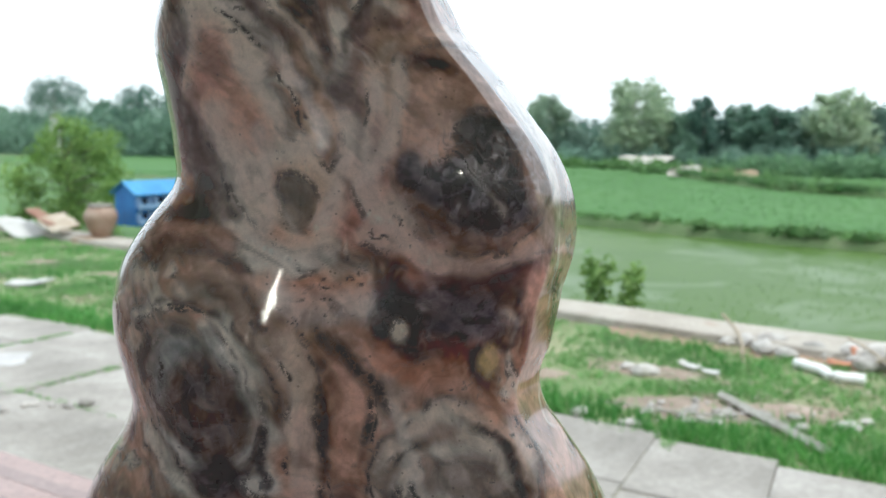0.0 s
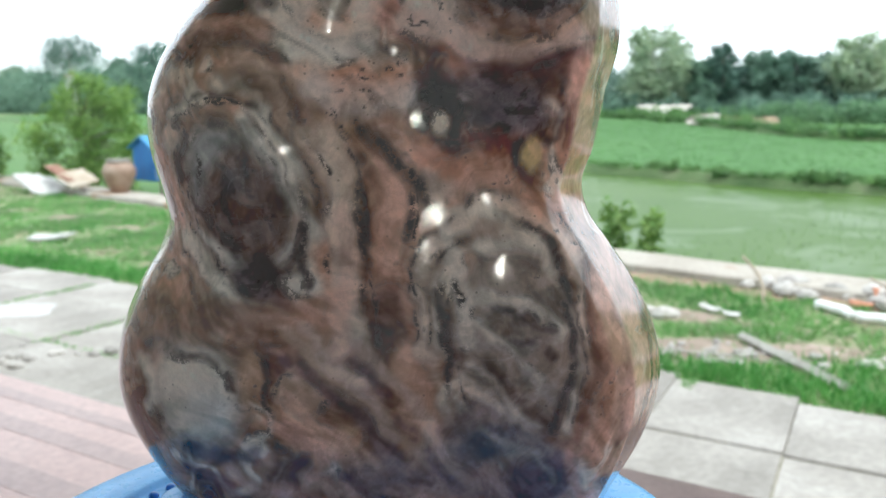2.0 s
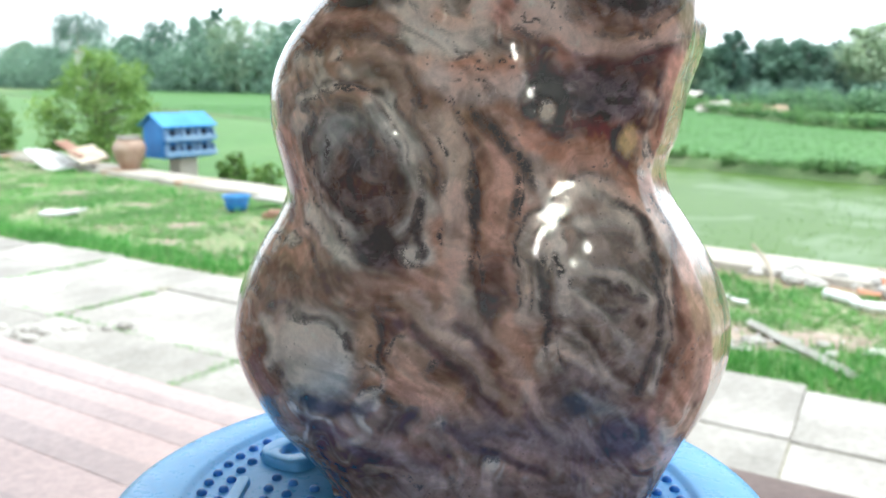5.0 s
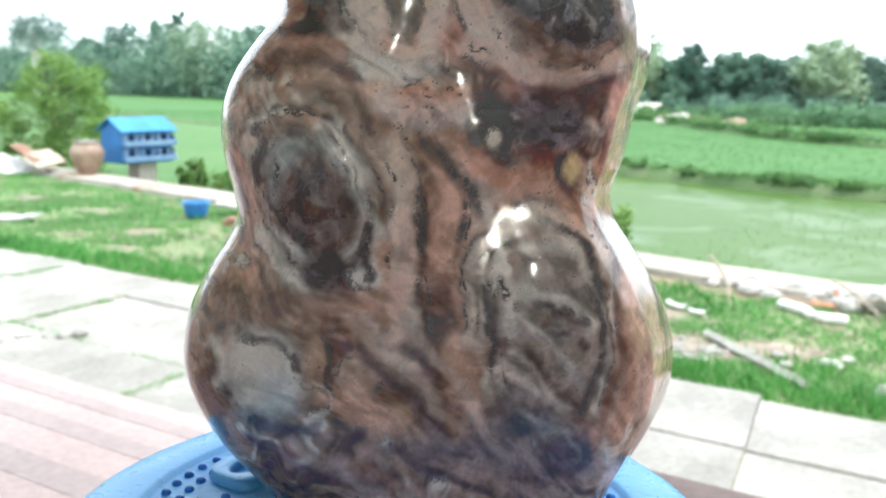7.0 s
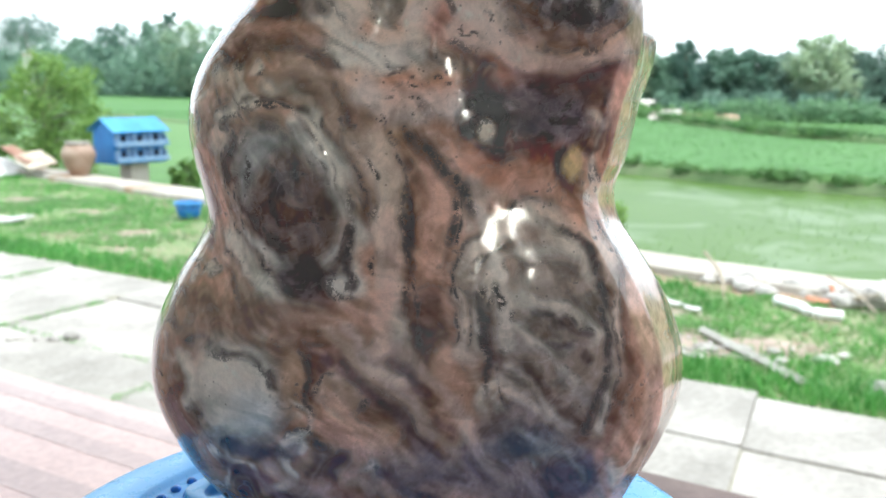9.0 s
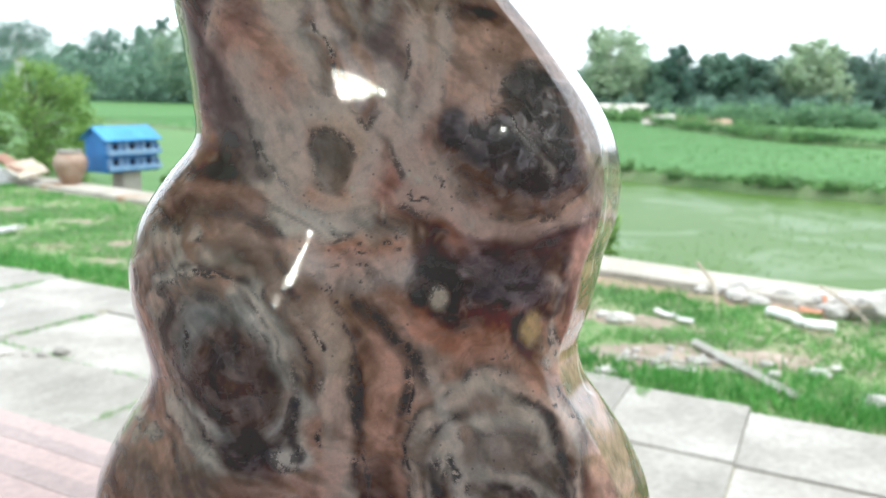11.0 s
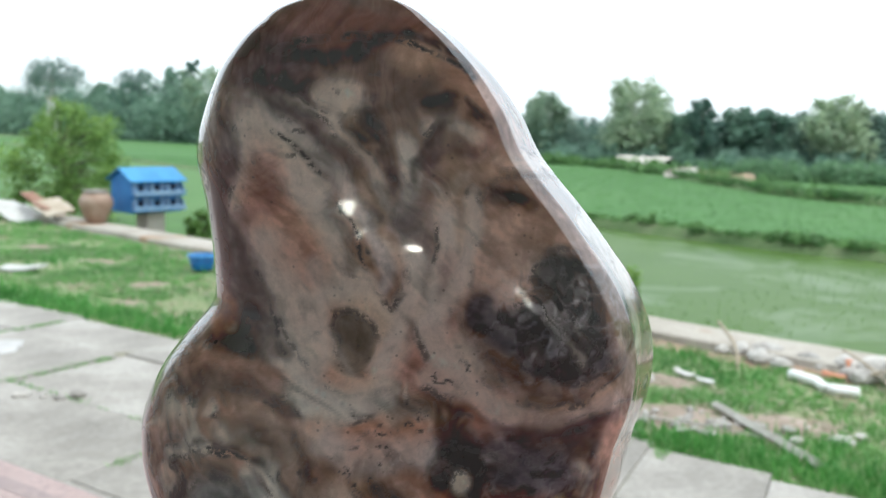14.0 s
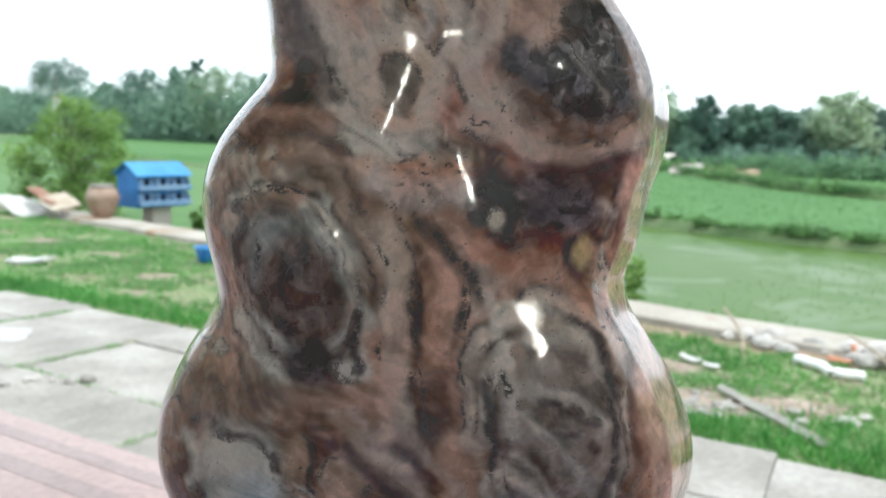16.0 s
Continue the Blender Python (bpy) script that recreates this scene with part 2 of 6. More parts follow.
# porch shell: made near white to bounce light onto the stone's shaded face
BOUNCE_PLASTER = grainy("bounce_plaster", (1.0, 0.97, 0.92), (1.12, 1.09, 1.04), (1.18, 1.16, 1.12), 1.2, 40, 0.9, 0.001)
BOUNCE_BOARD = grainy("bounce_boards", (0.7, 0.66, 0.6), (0.85, 0.81, 0.75), (0.95, 0.92, 0.87), 2.0, 50, 0.8, 0.002)
BARK = grainy("bark", (0.1, 0.085, 0.065), (0.17, 0.145, 0.11), (0.28, 0.25, 0.2), 3, 30, 0.9, 0.02)
PALE_BARK = grainy("pale_bark", (0.3, 0.27, 0.22), (0.42, 0.39, 0.33), (0.5, 0.47, 0.42), 3, 30, 0.9, 0.02)
CLAY = grainy("clay_jar", (0.32, 0.2, 0.14), (0.45, 0.3, 0.22), (0.55, 0.41, 0.32), 5, 40, 0.5, 0.003)
GREY_CLAY = grainy("grey_rim", (0.25, 0.23, 0.2), (0.38, 0.35, 0.31), (0.5, 0.46, 0.42), 8, 60, 0.7, 0.002)
LOFT_BLUE = grainy("blue_painted_metal", (0.008, 0.14, 0.46), (0.012, 0.2, 0.58), (0.025, 0.26, 0.66), 4, 40, 0.5, 0.001)
LOFT_ROOF = grainy("blue_roof_sheet", (0.03, 0.25, 0.6), (0.05, 0.33, 0.7), (0.09, 0.42, 0.78), 3, 30, 0.45, 0.001)
LEDGE = grainy("pale_ledge", (0.16, 0.33, 0.6), (0.27, 0.43, 0.66), (0.4, 0.54, 0.7), 6, 60, 0.7, 0.001)
HOLE_SHADE = grainy("opening_shade", (0.006, 0.01, 0.02), (0.012, 0.018, 0.035), (0.02, 0.03, 0.05), 8, 60, 0.9, 0.001)
BRICK = grainy("brick", (0.3, 0.15, 0.1), (0.42, 0.23, 0.16), (0.52, 0.34, 0.26), 6, 50, 0.9, 0.003, vary=0.2)
PILLAR = grainy("plastered_pillar", (0.66, 0.53, 0.47), (0.8, 0.68, 0.62), (0.88, 0.79, 0.73), 3, 40, 0.9, 0.003)
WHITE = grainy("white_sheet", (0.62, 0.61, 0.58), (0.74, 0.73, 0.7), (0.8, 0.8, 0.78), 3, 40, 0.6, 0.002)
PALE_CEMENT = grainy("pale_cement", (0.56, 0.55, 0.54), (0.72, 0.71, 0.7), (0.84, 0.83, 0.82), 2.5, 40, 0.85, 0.002)
ORANGE = plastic("orange_plastic", (0.5, 0.2, 0.11), 0.6)
PIPE = plastic("white_plastic", (0.8, 0.8, 0.79), 0.35, 0.05)
CREAM_BOARD = grainy("cream_board", (0.5, 0.4, 0.29), (0.62, 0.52, 0.4), (0.7, 0.62, 0.52), 4, 40, 0.8, 0.002)
WOOD = grainy("weathered_wood", (0.42, 0.4, 0.35), (0.57, 0.55, 0.49), (0.72, 0.7, 0.64), 6, 60, 0.85, 0.003)
RUBBLE = grainy("rubble", (0.4, 0.37, 0.34), (0.62, 0.59, 0.55), (0.82, 0.8, 0.76), 5, 40, 0.9, 0.006, vary=0.25)
SAND = grainy("sand", (0.5, 0.46, 0.38), (0.74, 0.69, 0.62), (0.86, 0.82, 0.76), 0.9, 5, 0.95, 0.02)
RED_SOIL = grainy("reddish_soil", (0.22, 0.26, 0.13), (0.46, 0.31, 0.22), (0.6, 0.43, 0.32), 1.4, 22, 0.95, 0.015)
BARE_SOIL = grainy("bare_soil", (0.28, 0.22, 0.17), (0.43, 0.34, 0.27), (0.6, 0.5, 0.42), 2.5, 34, 0.95, 0.012)
STRAW = leafy("straw", (0.5, 0.44, 0.28), (0.8, 0.72, 0.56))
GRASS = leafy("grass_blades", (0.14, 0.39, 0.12), (0.36, 0.66, 0.26))
TALL_GRASS = leafy("deep_grass_blades", (0.07, 0.3, 0.06), (0.18, 0.5, 0.13))
RICE = leafy("rice_blades", (0.07, 0.238, 0.042), (0.1, 0.278, 0.06))
SEEDLING = leafy("rice_seedlings", (0.34, 0.55, 0.22), (0.5, 0.7, 0.34))
BUSH_LEAF = leafy("bush_leaves", (0.2, 0.4, 0.2), (0.34, 0.56, 0.3))
BANK_LEAF = leafy("bank_weeds", (0.11, 0.27, 0.09), (0.23, 0.42, 0.17))
LEAF = leafy("tree_leaves", (0.14, 0.31, 0.075), (0.35, 0.54, 0.17))
# aerial haze is put into these four leaf colours: paler and bluer than foliage
FAR_HAZE_LEAF = leafy("hazed_leaves", (0.165, 0.32, 0.27), (0.32, 0.5, 0.42))
DEEP_HAZE_LEAF = leafy("deep_hazed_leaves", (0.16, 0.31, 0.25), (0.29, 0.47, 0.39))
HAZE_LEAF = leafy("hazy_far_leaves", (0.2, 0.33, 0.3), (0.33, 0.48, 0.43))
PALE_HAZE_LEAF = leafy("pale_hazed_leaves", (0.33, 0.48, 0.36), (0.5, 0.64, 0.48))
GLASS_LAMP, gn, gl, gb = material("lamp_glow", 0.3)
gb.inputs["Emission Color"].default_value = (1.0, 0.93, 0.8, 1)
gb.inputs["Emission Strength"].default_value = 260.0
gb.inputs["Base Color"].default_value = (0.9, 0.9, 0.88, 1)
LAMP_CAP = plastic("black_plastic", (0.03, 0.03, 0.03), 0.4)


def water_material():
    m, n, l, b = material("paddy_water", 0.35)
    big = noise_tex(n, l, 0.3, 5, 0.6)
    r = ramp(n, l, big.outputs[0], (0.3, (0.058, 0.113, 0.022)), (0.55, (0.07, 0.128, 0.028)), (0.75, (0.09, 0.146, 0.042)))
    l.new(r.outputs[0], b.inputs["Base Color"])
    # open water between the seedlings mirrors the sky
    gap = noise_tex(n, l, 0.45, 4, 0.65, distort=0.6)
    shine = ramp(n, l, gap.outputs[0], (0.5, (0.04, 0.04, 0.04)), (0.66, (0.3, 0.3, 0.3)))
    l.new(shine.outputs[0], b.inputs["Specular IOR Level"])
    wob = noise_tex(n, l, 7.0, 3, 0.5)
    bump(n, l, b, wob.outputs[0], 0.25, 0.02)
    return m


WATER = water_material()

# ---- ground: one sheet to the horizon, with the yard's terrace above the fields ----
FIELD_Z = -0.35
WALL_A, WALL_B = Vector((-29.07, 35.08)), Vector((24.9, -11.77))
WALL_DIR = (WALL_B - WALL_A).normalized()
WALL_OUT = Vector((-WALL_DIR.y, WALL_DIR.x))


def beyond_wall(x, y):
    """Metres past the wall's line, towards the fields."""
    return (Vector((x, y)) - WALL_A).dot(WALL_OUT)


def build_ground():
    rows = np.array([-3000, -800, -200, -60, -20, -6, -2, -0.6, 0.05, 0.15, 0.4, 2, 8, 20, 45, 90, 200, 600, 1500, 3000.0])
    cols = np.array([-3000, -900, -250, -80, -30, -15, -8, -4, 0, 4, 8, 15, 30, 80, 250, 900, 3000.0])
    mid = (WALL_A + WALL_B) / 2
    verts, faces = [], []
    for r in rows:
        for c in cols:
            p = mid + WALL_DIR * c + WALL_OUT * r
            z = -0.02 if r < 0.1 else FIELD_Z - 0.06
            verts.append((p.x, p.y, z))
    k = len(cols)
    for i in range(len(rows) - 1):
        for j in range(k - 1):
            faces.append((i * k + j, i * k + j + 1, (i + 1) * k + j + 1, (i + 1) * k + j))
    ob = new("ground", raw_mesh("ground", verts, faces, FAR_GREEN))
    return tagged(ob, "flat green farmland reaching to the horizon", "ground", kind="structure")


build_ground()


def flat_patch(name, corners, z, mat, label, category, kind="structure", wobble=0.0, steps=24, rise=0.0):
    """A sheet between four corners (x, y), with gently uneven borders."""
    a, b, c, d = (Vector(p) for p in corners)
    bm = bmesh.new()
    grid = []
    for i in range(steps + 1):
        row = []
        for j in range(steps + 1):
            s, t = j / steps, i / steps
            p = (a * (1 - s) + b * s) * (1 - t) + (d * (1 - s) + c * s) * t
            if wobble and (i in (0, steps) or j in (0, steps)):
                p = p + Vector((noise.noise(Vector((p.x, p.y, 3)) * 0.6), noise.noise(Vector((p.x, p.y, 9)) * 0.6))) * wobble
            row.append(bm.verts.new((p.x, p.y, z + rise * t + (0.012 + 0.1 * rise) * noise.noise(Vector((p.x, p.y, 0)) * 0.7))))
        grid.append(row)
    for i in range(steps):
        for j in range(steps):
            bm.faces.new((grid[i][j], grid[i][j + 1], grid[i + 1][j + 1], grid[i + 1][j]))
    bmesh.ops.recalc_face_normals(bm, faces=bm.faces)
    for f in bm.faces:
        if f.normal.z < 0:
            f.normal_flip()
    return tagged(new(name, mesh_of(name, bm, mat, True)), label, category, kind=kind)


# soil of the yard strip between concrete and wall
c0, c1 = yd(-16, 4.5), yd(12, 4.5)
flat_patch("yard_soil", ((c0.x, c0.y), (c1.x, c1.y), tuple(WALL_A + WALL_DIR * 44 - WALL_OUT * 0.1), tuple(WALL_A + WALL_DIR * 8 - WALL_OUT * 0.1)),
           0.0, SOIL, "bare brown soil under patchy grass", "soil", steps=40)

# fields: flooded paddy behind the wall, then a bund, then dense rice, a second bund and far rice
BUND_1 = [Vector((-46.0, 86.0)), Vector((-12.0, 41.0)), Vector((-2.5, 29.0)), Vector((4.12, 20.4)), Vector((6.33, 17.7)), Vector((8.4, 16.0)), Vector((14.0, 10.0)), Vector((24.0, -4.0))]
BUND_2 = [Vector((11.9, 47.0)), Vector((12.2, 41.0)), Vector((12.5, 35.0)), Vector((13.2, 31.9)), Vector((14.3, 29.8)), Vector((18.5, 23.5)), Vector((26.0, 13.0))]


def strip_between(name, a, b, z, mat, label, category):
    bm = bmesh.new()
    n = 12
    grid = [[bm.verts.new((*(p * (1 - k / n) + q * k / n), z)) for k in range(n + 1)] for p, q in zip(a, b)]
    for r, s in zip(grid, grid[1:]):
        for k in range(n):
            bm.faces.new((r[k], r[k + 1], s[k + 1], s[k]))
    for f in bm.faces:
        f.normal_update()
        if f.normal.z < 0:
            f.normal_flip()
    return tagged(new(name, mesh_of(name, bm, mat)), label, category, kind="structure")


def at_wall(p):
    return WALL_A + WALL_DIR * (p - WALL_A).dot(WALL_DIR) + WALL_OUT * 0.3


strip_between("paddy_water", [at_wall(p) for p in BUND_1], BUND_1, FIELD_Z, WATER, "shallow murky paddy water between rice seedlings", "water")
strip_between("rice_field", BUND_1, [p + Vector((50, 62)) for p in BUND_1], FIELD_Z + 0.1, RICE_GROUND, "dense bright green rice field", "field")

strip_between("rice_field_left", [Vector((-29.0, 35.4)), Vector((-12.0, 20.8)), Vector((-7.0, 16.4)), Vector((-2.6, 12.6))],
              [Vector((-46.0, 86.0)), Vector((-12.0, 41.0)), Vector((-2.5, 29.2)), Vector((0.8, 25.0))], FIELD_Z + 0.1, LEFT_RICE, "dense bright green rice field behind the low wall", "field")


def bund(name, points, width, height, mat, label):
    """A low earth bank along the points."""
    bm = bmesh.new()
    fine = []
    for a, b in zip(points, points[1:]):
        n = max(2, int((b - a).length / 0.5))
        fine += [a.lerp(b, k / n) for k in range(n)]
    fine.append(points[-1])
    prev = None
    for k, p in enumerate(fine):
        d = (fine[min(k + 1, len(fine) - 1)] - fine[max(k - 1, 0)]).normalized()
        o = Vector((-d.y, d.x))
        row = []
        for s, h in ((-1, -0.1), (-0.7, 0.55), (-0.3, 1), (0.3, 1), (0.7, 0.55), (1, -0.1)):
            q = p + o * s * width * (0.5 + 0.15 * noise.noise(Vector((p.x, p.y, s)) * 0.8))
            row.append(bm.verts.new((q.x, q.y, FIELD_Z + height * h * (1 + 0.35 * noise.noise(Vector((p.x, p.y, 5)) * 0.9)))))
        if prev:
            for i in range(5):
                bm.faces.new((prev[i], prev[i + 1], row[i + 1], row[i]))
        prev = row
    bmesh.ops.recalc_face_normals(bm, faces=bm.faces)
    return tagged(new(name, mesh_of(name, bm, mat, True)), label, "bank", kind="structure")


bund("bund_1", BUND_1, 0.7, 0.2, BANK_SOIL, "low earth bank overgrown with weeds between paddies")
bund("bund_2", BUND_2, 0.8, 0.32, BANK_SOIL, "weedy earth bank across the rice field")


def blades(name, spots, height, width, lean, mat, label, category, per=3, bend=0.35, group=""):
    """Tufts of thin tapering blades at (x, y, z) spots, joined as stuff."""
    rng = np.random.default_rng(abs(len(name) * 131 + len(spots)))
    spots = np.repeat(np.asarray(spots, float), per, axis=0)
    n = len(spots)
    a = rng.uniform(0, 2 * np.pi, n)
    h = height * rng.uniform(0.55, 1.3, n)
    w = width * rng.uniform(0.7, 1.3, n)
    b = rng.uniform(0, 2 * np.pi, n)
    out = np.stack([np.cos(b), np.sin(b), np.zeros(n)], 1) * (lean * h * rng.uniform(0.2, 1.2, n))[:, None]
    side = np.stack([np.cos(a), np.sin(a), np.zeros(n)], 1) * (w / 2)[:, None]
    up = np.array([0, 0, 1.0])
    root = spots + out * rng.uniform(0, 0.4, n)[:, None]
    v = np.stack([root - side, root + side, root + out * bend + up * (h * 0.6)[:, None] + side * 0.7, root + out * bend + up * (h * 0.6)[:, None] - side * 0.7,
                  root + out + up * h[:, None]], 1).reshape(-1, 3)
    k = np.arange(n)[:, None] * 5
    faces = (k + np.array([0, 1, 2, 3])).tolist() + (k + np.array([3, 2, 4])).tolist()
    return tagged(new(name, raw_mesh(name, v, faces, mat)), label, category, group, "stuff")


def scatter(rng, n, test, x0, x1, y0, y1):
    out = []
    while len(out) < n:
        x, y = rng.uniform(x0, x1), rng.uniform(y0, y1)
        if test(x, y):
            out.append((x, y))
    return out


def field_noise(x, y, s, k):
    return noise.noise(Vector((x * s, y * s, k)))


def yard_edge(x, y):
    """Where the concrete ends, in metres from the house."""
    u = x * CU + y * SU
    return 4.9 - 0.22 * min(1.0, max(0.0, (u + 3) / 3))


RNG = random.Random(7)
# bare places in the grass: x, y, half length, half width, turn
BARE = [(1.8, 7.62, 0.5, 0.2, -40), (2.4, 7.05, 0.34, 0.18, -40), (1.6, 5.5, 0.6, 0.3, -15), (2.2, 5.45, 0.32, 0.2, -30), (-3.1, 9.6, 0.24, 0.16, 40), (-2.95, 8.6, 0.2, 0.13, 20),
        (1.45, 6.5, 0.5, 0.2, -30), (2.95, 6.7, 0.4, 0.18, -35), (-5.4, 12.2, 0.3, 0.2, -30), (-4.2, 11.1, 0.26, 0.18, -20), (0.7, 6.4, 0.3, 0.13, -30), (-5.2, 9.2, 0.2, 0.13, -30), (-1.6, 8.6, 0.22, 0.15, -30)]


def bare_at(x, y):
    """How deep a place lies within the bare soil, below 1 at its border."""
    best = 9.0
    for bx, by, ra, rb, turn in BARE:
        c, s = math.cos(radians(turn)), math.sin(radians(turn))
        dx, dy = x - bx, y - by
        best = min(best, math.hypot((dx * c + dy * s) / ra, (-dx * s + dy * c) / rb))
    return best + 0.5 * noise.noise(Vector((x * 3.1, y * 3.1, 2))) + 0.25 * noise.noise(Vector((x * 9, y * 9, 5)))


def soil_patch(x, y, ra, rb, turn, mat, label):
    """A bare place with a frayed border, faintly domed."""
    bm = bmesh.new()
    c, s = math.cos(radians(turn)), math.sin(radians(turn))
    rings = [[bm.verts.new((x, y, 0.016))]]
    n = 40
    for k in range(1, 6):
        ring = []
        for i in range(n):
            a = 2 * math.pi * i / n
            f = k / 5 * (1.05 + 0.3 * noise.noise(Vector((x + 1.6 * math.cos(a), y + 1.6 * math.sin(a), 7))) + 0.12 * noise.noise(Vector((x + 6 * math.cos(a), y + 6 * math.sin(a), 3))))
            dx, dy = ra * f * math.cos(a), rb * f * math.sin(a)
            px, py = x + dx * c - dy * s, y + dx * s + dy * c
            ring.append(bm.verts.new((px, py, 0.016 - 0.022 * (k / 5) ** 3 + 0.01 * noise.noise(Vector((px * 5, py * 5, 1))))))
        rings.append(ring)
    for i in range(n):
        bm.faces.new((rings[0][0], rings[1][i], rings[1][(i + 1) % n]))
    for p, q in zip(rings[1:], rings[2:]):
        for i in range(n):
            bm.faces.new((p[i], q[i], q[(i + 1) % n], p[(i + 1) % n]))
    bmesh.ops.recalc_face_normals(bm, faces=bm.faces)
    return tagged(new("bare_soil", mesh_of("bare_soil", bm, mat, True)), label, "soil", kind="structure")


for k, spot in enumerate(BARE):
    soil_patch(*spot, RED_SOIL if k in (0, 1, 7) else BARE_SOIL, "bare orange-brown soil beside the low wall" if k in (0, 1, 7) else "bare pale soil in the grass")


def in_grass(x, y):
    v = -x * SU + y * CU
    if v < yard_edge(x, y) - 0.04 + 0.12 * field_noise(x, y, 1.1, 4) or beyond_wall(x, y) > -0.5:
        return False
    if bare_at(x, y) < 1 and RNG.random() < 0.93:
        return False
    thin = 0.6 * field_noise(x, y, 0.75, 1) + 0.55 * field_noise(x, y, 2.3, 2) + 0.5 * field_noise(x, y, 6.0, 12)
    edge = max(0.0, 1 - abs(v - yard_edge(x, y) - 0.3) / 0.5)
    return RNG.random() < min(1.0, max(0.05, 0.45 + 2.2 * thin + 0.6 * edge))


near = scatter(RNG, 44000, in_grass, -10, 7, 2.5, 18)
blades("grass", [(x, y, 0.0) for x, y in near], 0.042, 0.008, 0.9, GRASS, "patchy short green grass on bare soil", "grass", per=3)


def tall_grass(x, y):
    v = -x * SU + y * CU
    if v < yard_edge(x, y) or beyond_wall(x, y) > -0.5 or bare_at(x, y) < 1.1:
        return False
    return RNG.random() < max(0.9 * max(0.0, 1 - abs(v - yard_edge(x, y) - 0.2) / 0.35), (1.6 if x > -0.5 else 0.5) * (field_noise(x, y, 1.6, 31) - 0.15))


tall = scatter(RNG, 4200, tall_grass, -10, 7, 2.5, 18)
blades("tall_grass", [(x, y, 0.0) for x, y in tall], 0.1, 0.01, 0.7, TALL_GRASS, "taller deep green grass tufts beside the concrete", "grass", per=3)
dry = scatter(RNG, 1500, lambda x, y: -x * SU + y * CU > 5.05 and beyond_wall(x, y) < -0.4, -10, 7, 2.5, 18)
blades("dry_grass", [(x, y, 0.0) for x, y in dry], 0.07, 0.008, 1.6, STRAW, "dry straw-coloured stalks among grass", "dry grass", per=2)


def litter(name, spots, size, mat, label, category):
    """Small dry leaves and scraps lying flat, as stuff."""
    rng = np.random.default_rng(77)
    n = len(spots)
    p = np.asarray([(x, y, 0.02) for x, y in spots])
    a = rng.uniform(0, 2 * np.pi, n)
    w = size * rng.uniform(0.4, 1.6, n)
    q = np.stack([np.cos(a), np.sin(a), rng.uniform(-0.3, 0.5, n)], 1) * w[:, None]
    s = np.stack([-np.sin(a), np.cos(a), rng.uniform(-0.3, 0.5, n)], 1) * (w * rng.uniform(0.3, 0.7, n))[:, None]
    v = np.stack([p - q, p + s, p + q * 0.9, p - s], 1).reshape(-1, 3)
    return tagged(new(name, raw_mesh(name, v, (np.arange(n)[:, None] * 4 + np.arange(4)), mat)), label, category, kind="stuff")


def litter_spot(x, y):
    v = -x * SU + y * CU
    return v > 5.0 and beyond_wall(x, y) < -0.4 and field_noise(x, y, 0.8, 21) + 0.5 * field_noise(x, y, 2.1, 22) > 0.12


litter("dry_litter", scatter(RNG, 5200, litter_spot, -10, 7, 2.5, 18), 0.028, STRAW, "dry leaves and straw scraps on the grass", "litter")


def side_of(points, x, y):
    """Positive on the far side of a polyline that runs to the right."""
    p = Vector((x, y))
    best, s = 1e9, 0.0
    for a, b in zip(points, points[1:]):
        d = b - a
        t = max(0.0, min(1.0, (p - a).dot(d) / d.length_squared))
        q = p - (a + d * t)
        if q.length < best:
            best, s = q.length, d.x * q.y - d.y * q.x
    return best if s > 0 else -best


def in_paddy(x, y):
    return abs(math.atan2(x, y)) < 0.6 and beyond_wall(x, y) > 0.5 and x > (y - 12.6) * 0.3 - 2.2 and side_of(BUND_1, x, y) < -0.4 and field_noise(x, y, 0.22, 3) + 0.5 * field_noise(x, y, 0.9, 8) > 0.2


seedlings = scatter(RNG, 600, in_paddy, -22, 14, 6, 42)
blades("rice_seedlings", [(x, y, FIELD_Z) for x, y in seedlings], 0.04, 0.006, 0.7, SEEDLING, "sparse young rice seedlings in shallow water", "rice", per=4)


def in_rice(x, y):
    return abs(math.atan2(x, y)) < 0.6 and side_of(BUND_1, x, y) > 0.5


dense = scatter(RNG, 30000, in_rice, -30, 24, 10, 52)
blades("dense_rice", [(x, y, FIELD_Z + 0.08) for x, y in dense], 0.05, 0.016, 0.9, RICE, "dense bright green rice plants", "rice", per=3)


def weeds_on(name, points, count, spread, z, height, label, open_at=0.02):
    """Irregular low clumps along a bank."""
    spots = []
    while len(spots) < count:
        p = line_spot(points, RNG.random())
        x, y = p.x + RNG.gauss(0, spread), p.y + RNG.gauss(0, spread)
        n = field_noise(x, y, 0.55, 6) + 0.5 * field_noise(x, y, 1.7, 16)
        if RNG.random() < max(0.12, 2.2 * (n - open_at)):
            spots.append((x, y, z))
    return blades(name, spots, height, 0.045, 1.0, BANK_LEAF, label, "weeds", per=4)


def line_spot(points, f):
    f = f * (len(points) - 1)
    k = min(int(f), len(points) - 2)
    return points[k].lerp(points[k + 1], f - k)


weeds_on("bund_weeds", BUND_1[2:6], 800, 0.2, FIELD_Z + 0.2, 0.1, "dark green weeds along the paddy bank")
weeds_on("far_bund_weeds", BUND_2, 1500, 0.22, FIELD_Z + 0.22, 0.26, "dark weeds on the far field bank", -0.1)

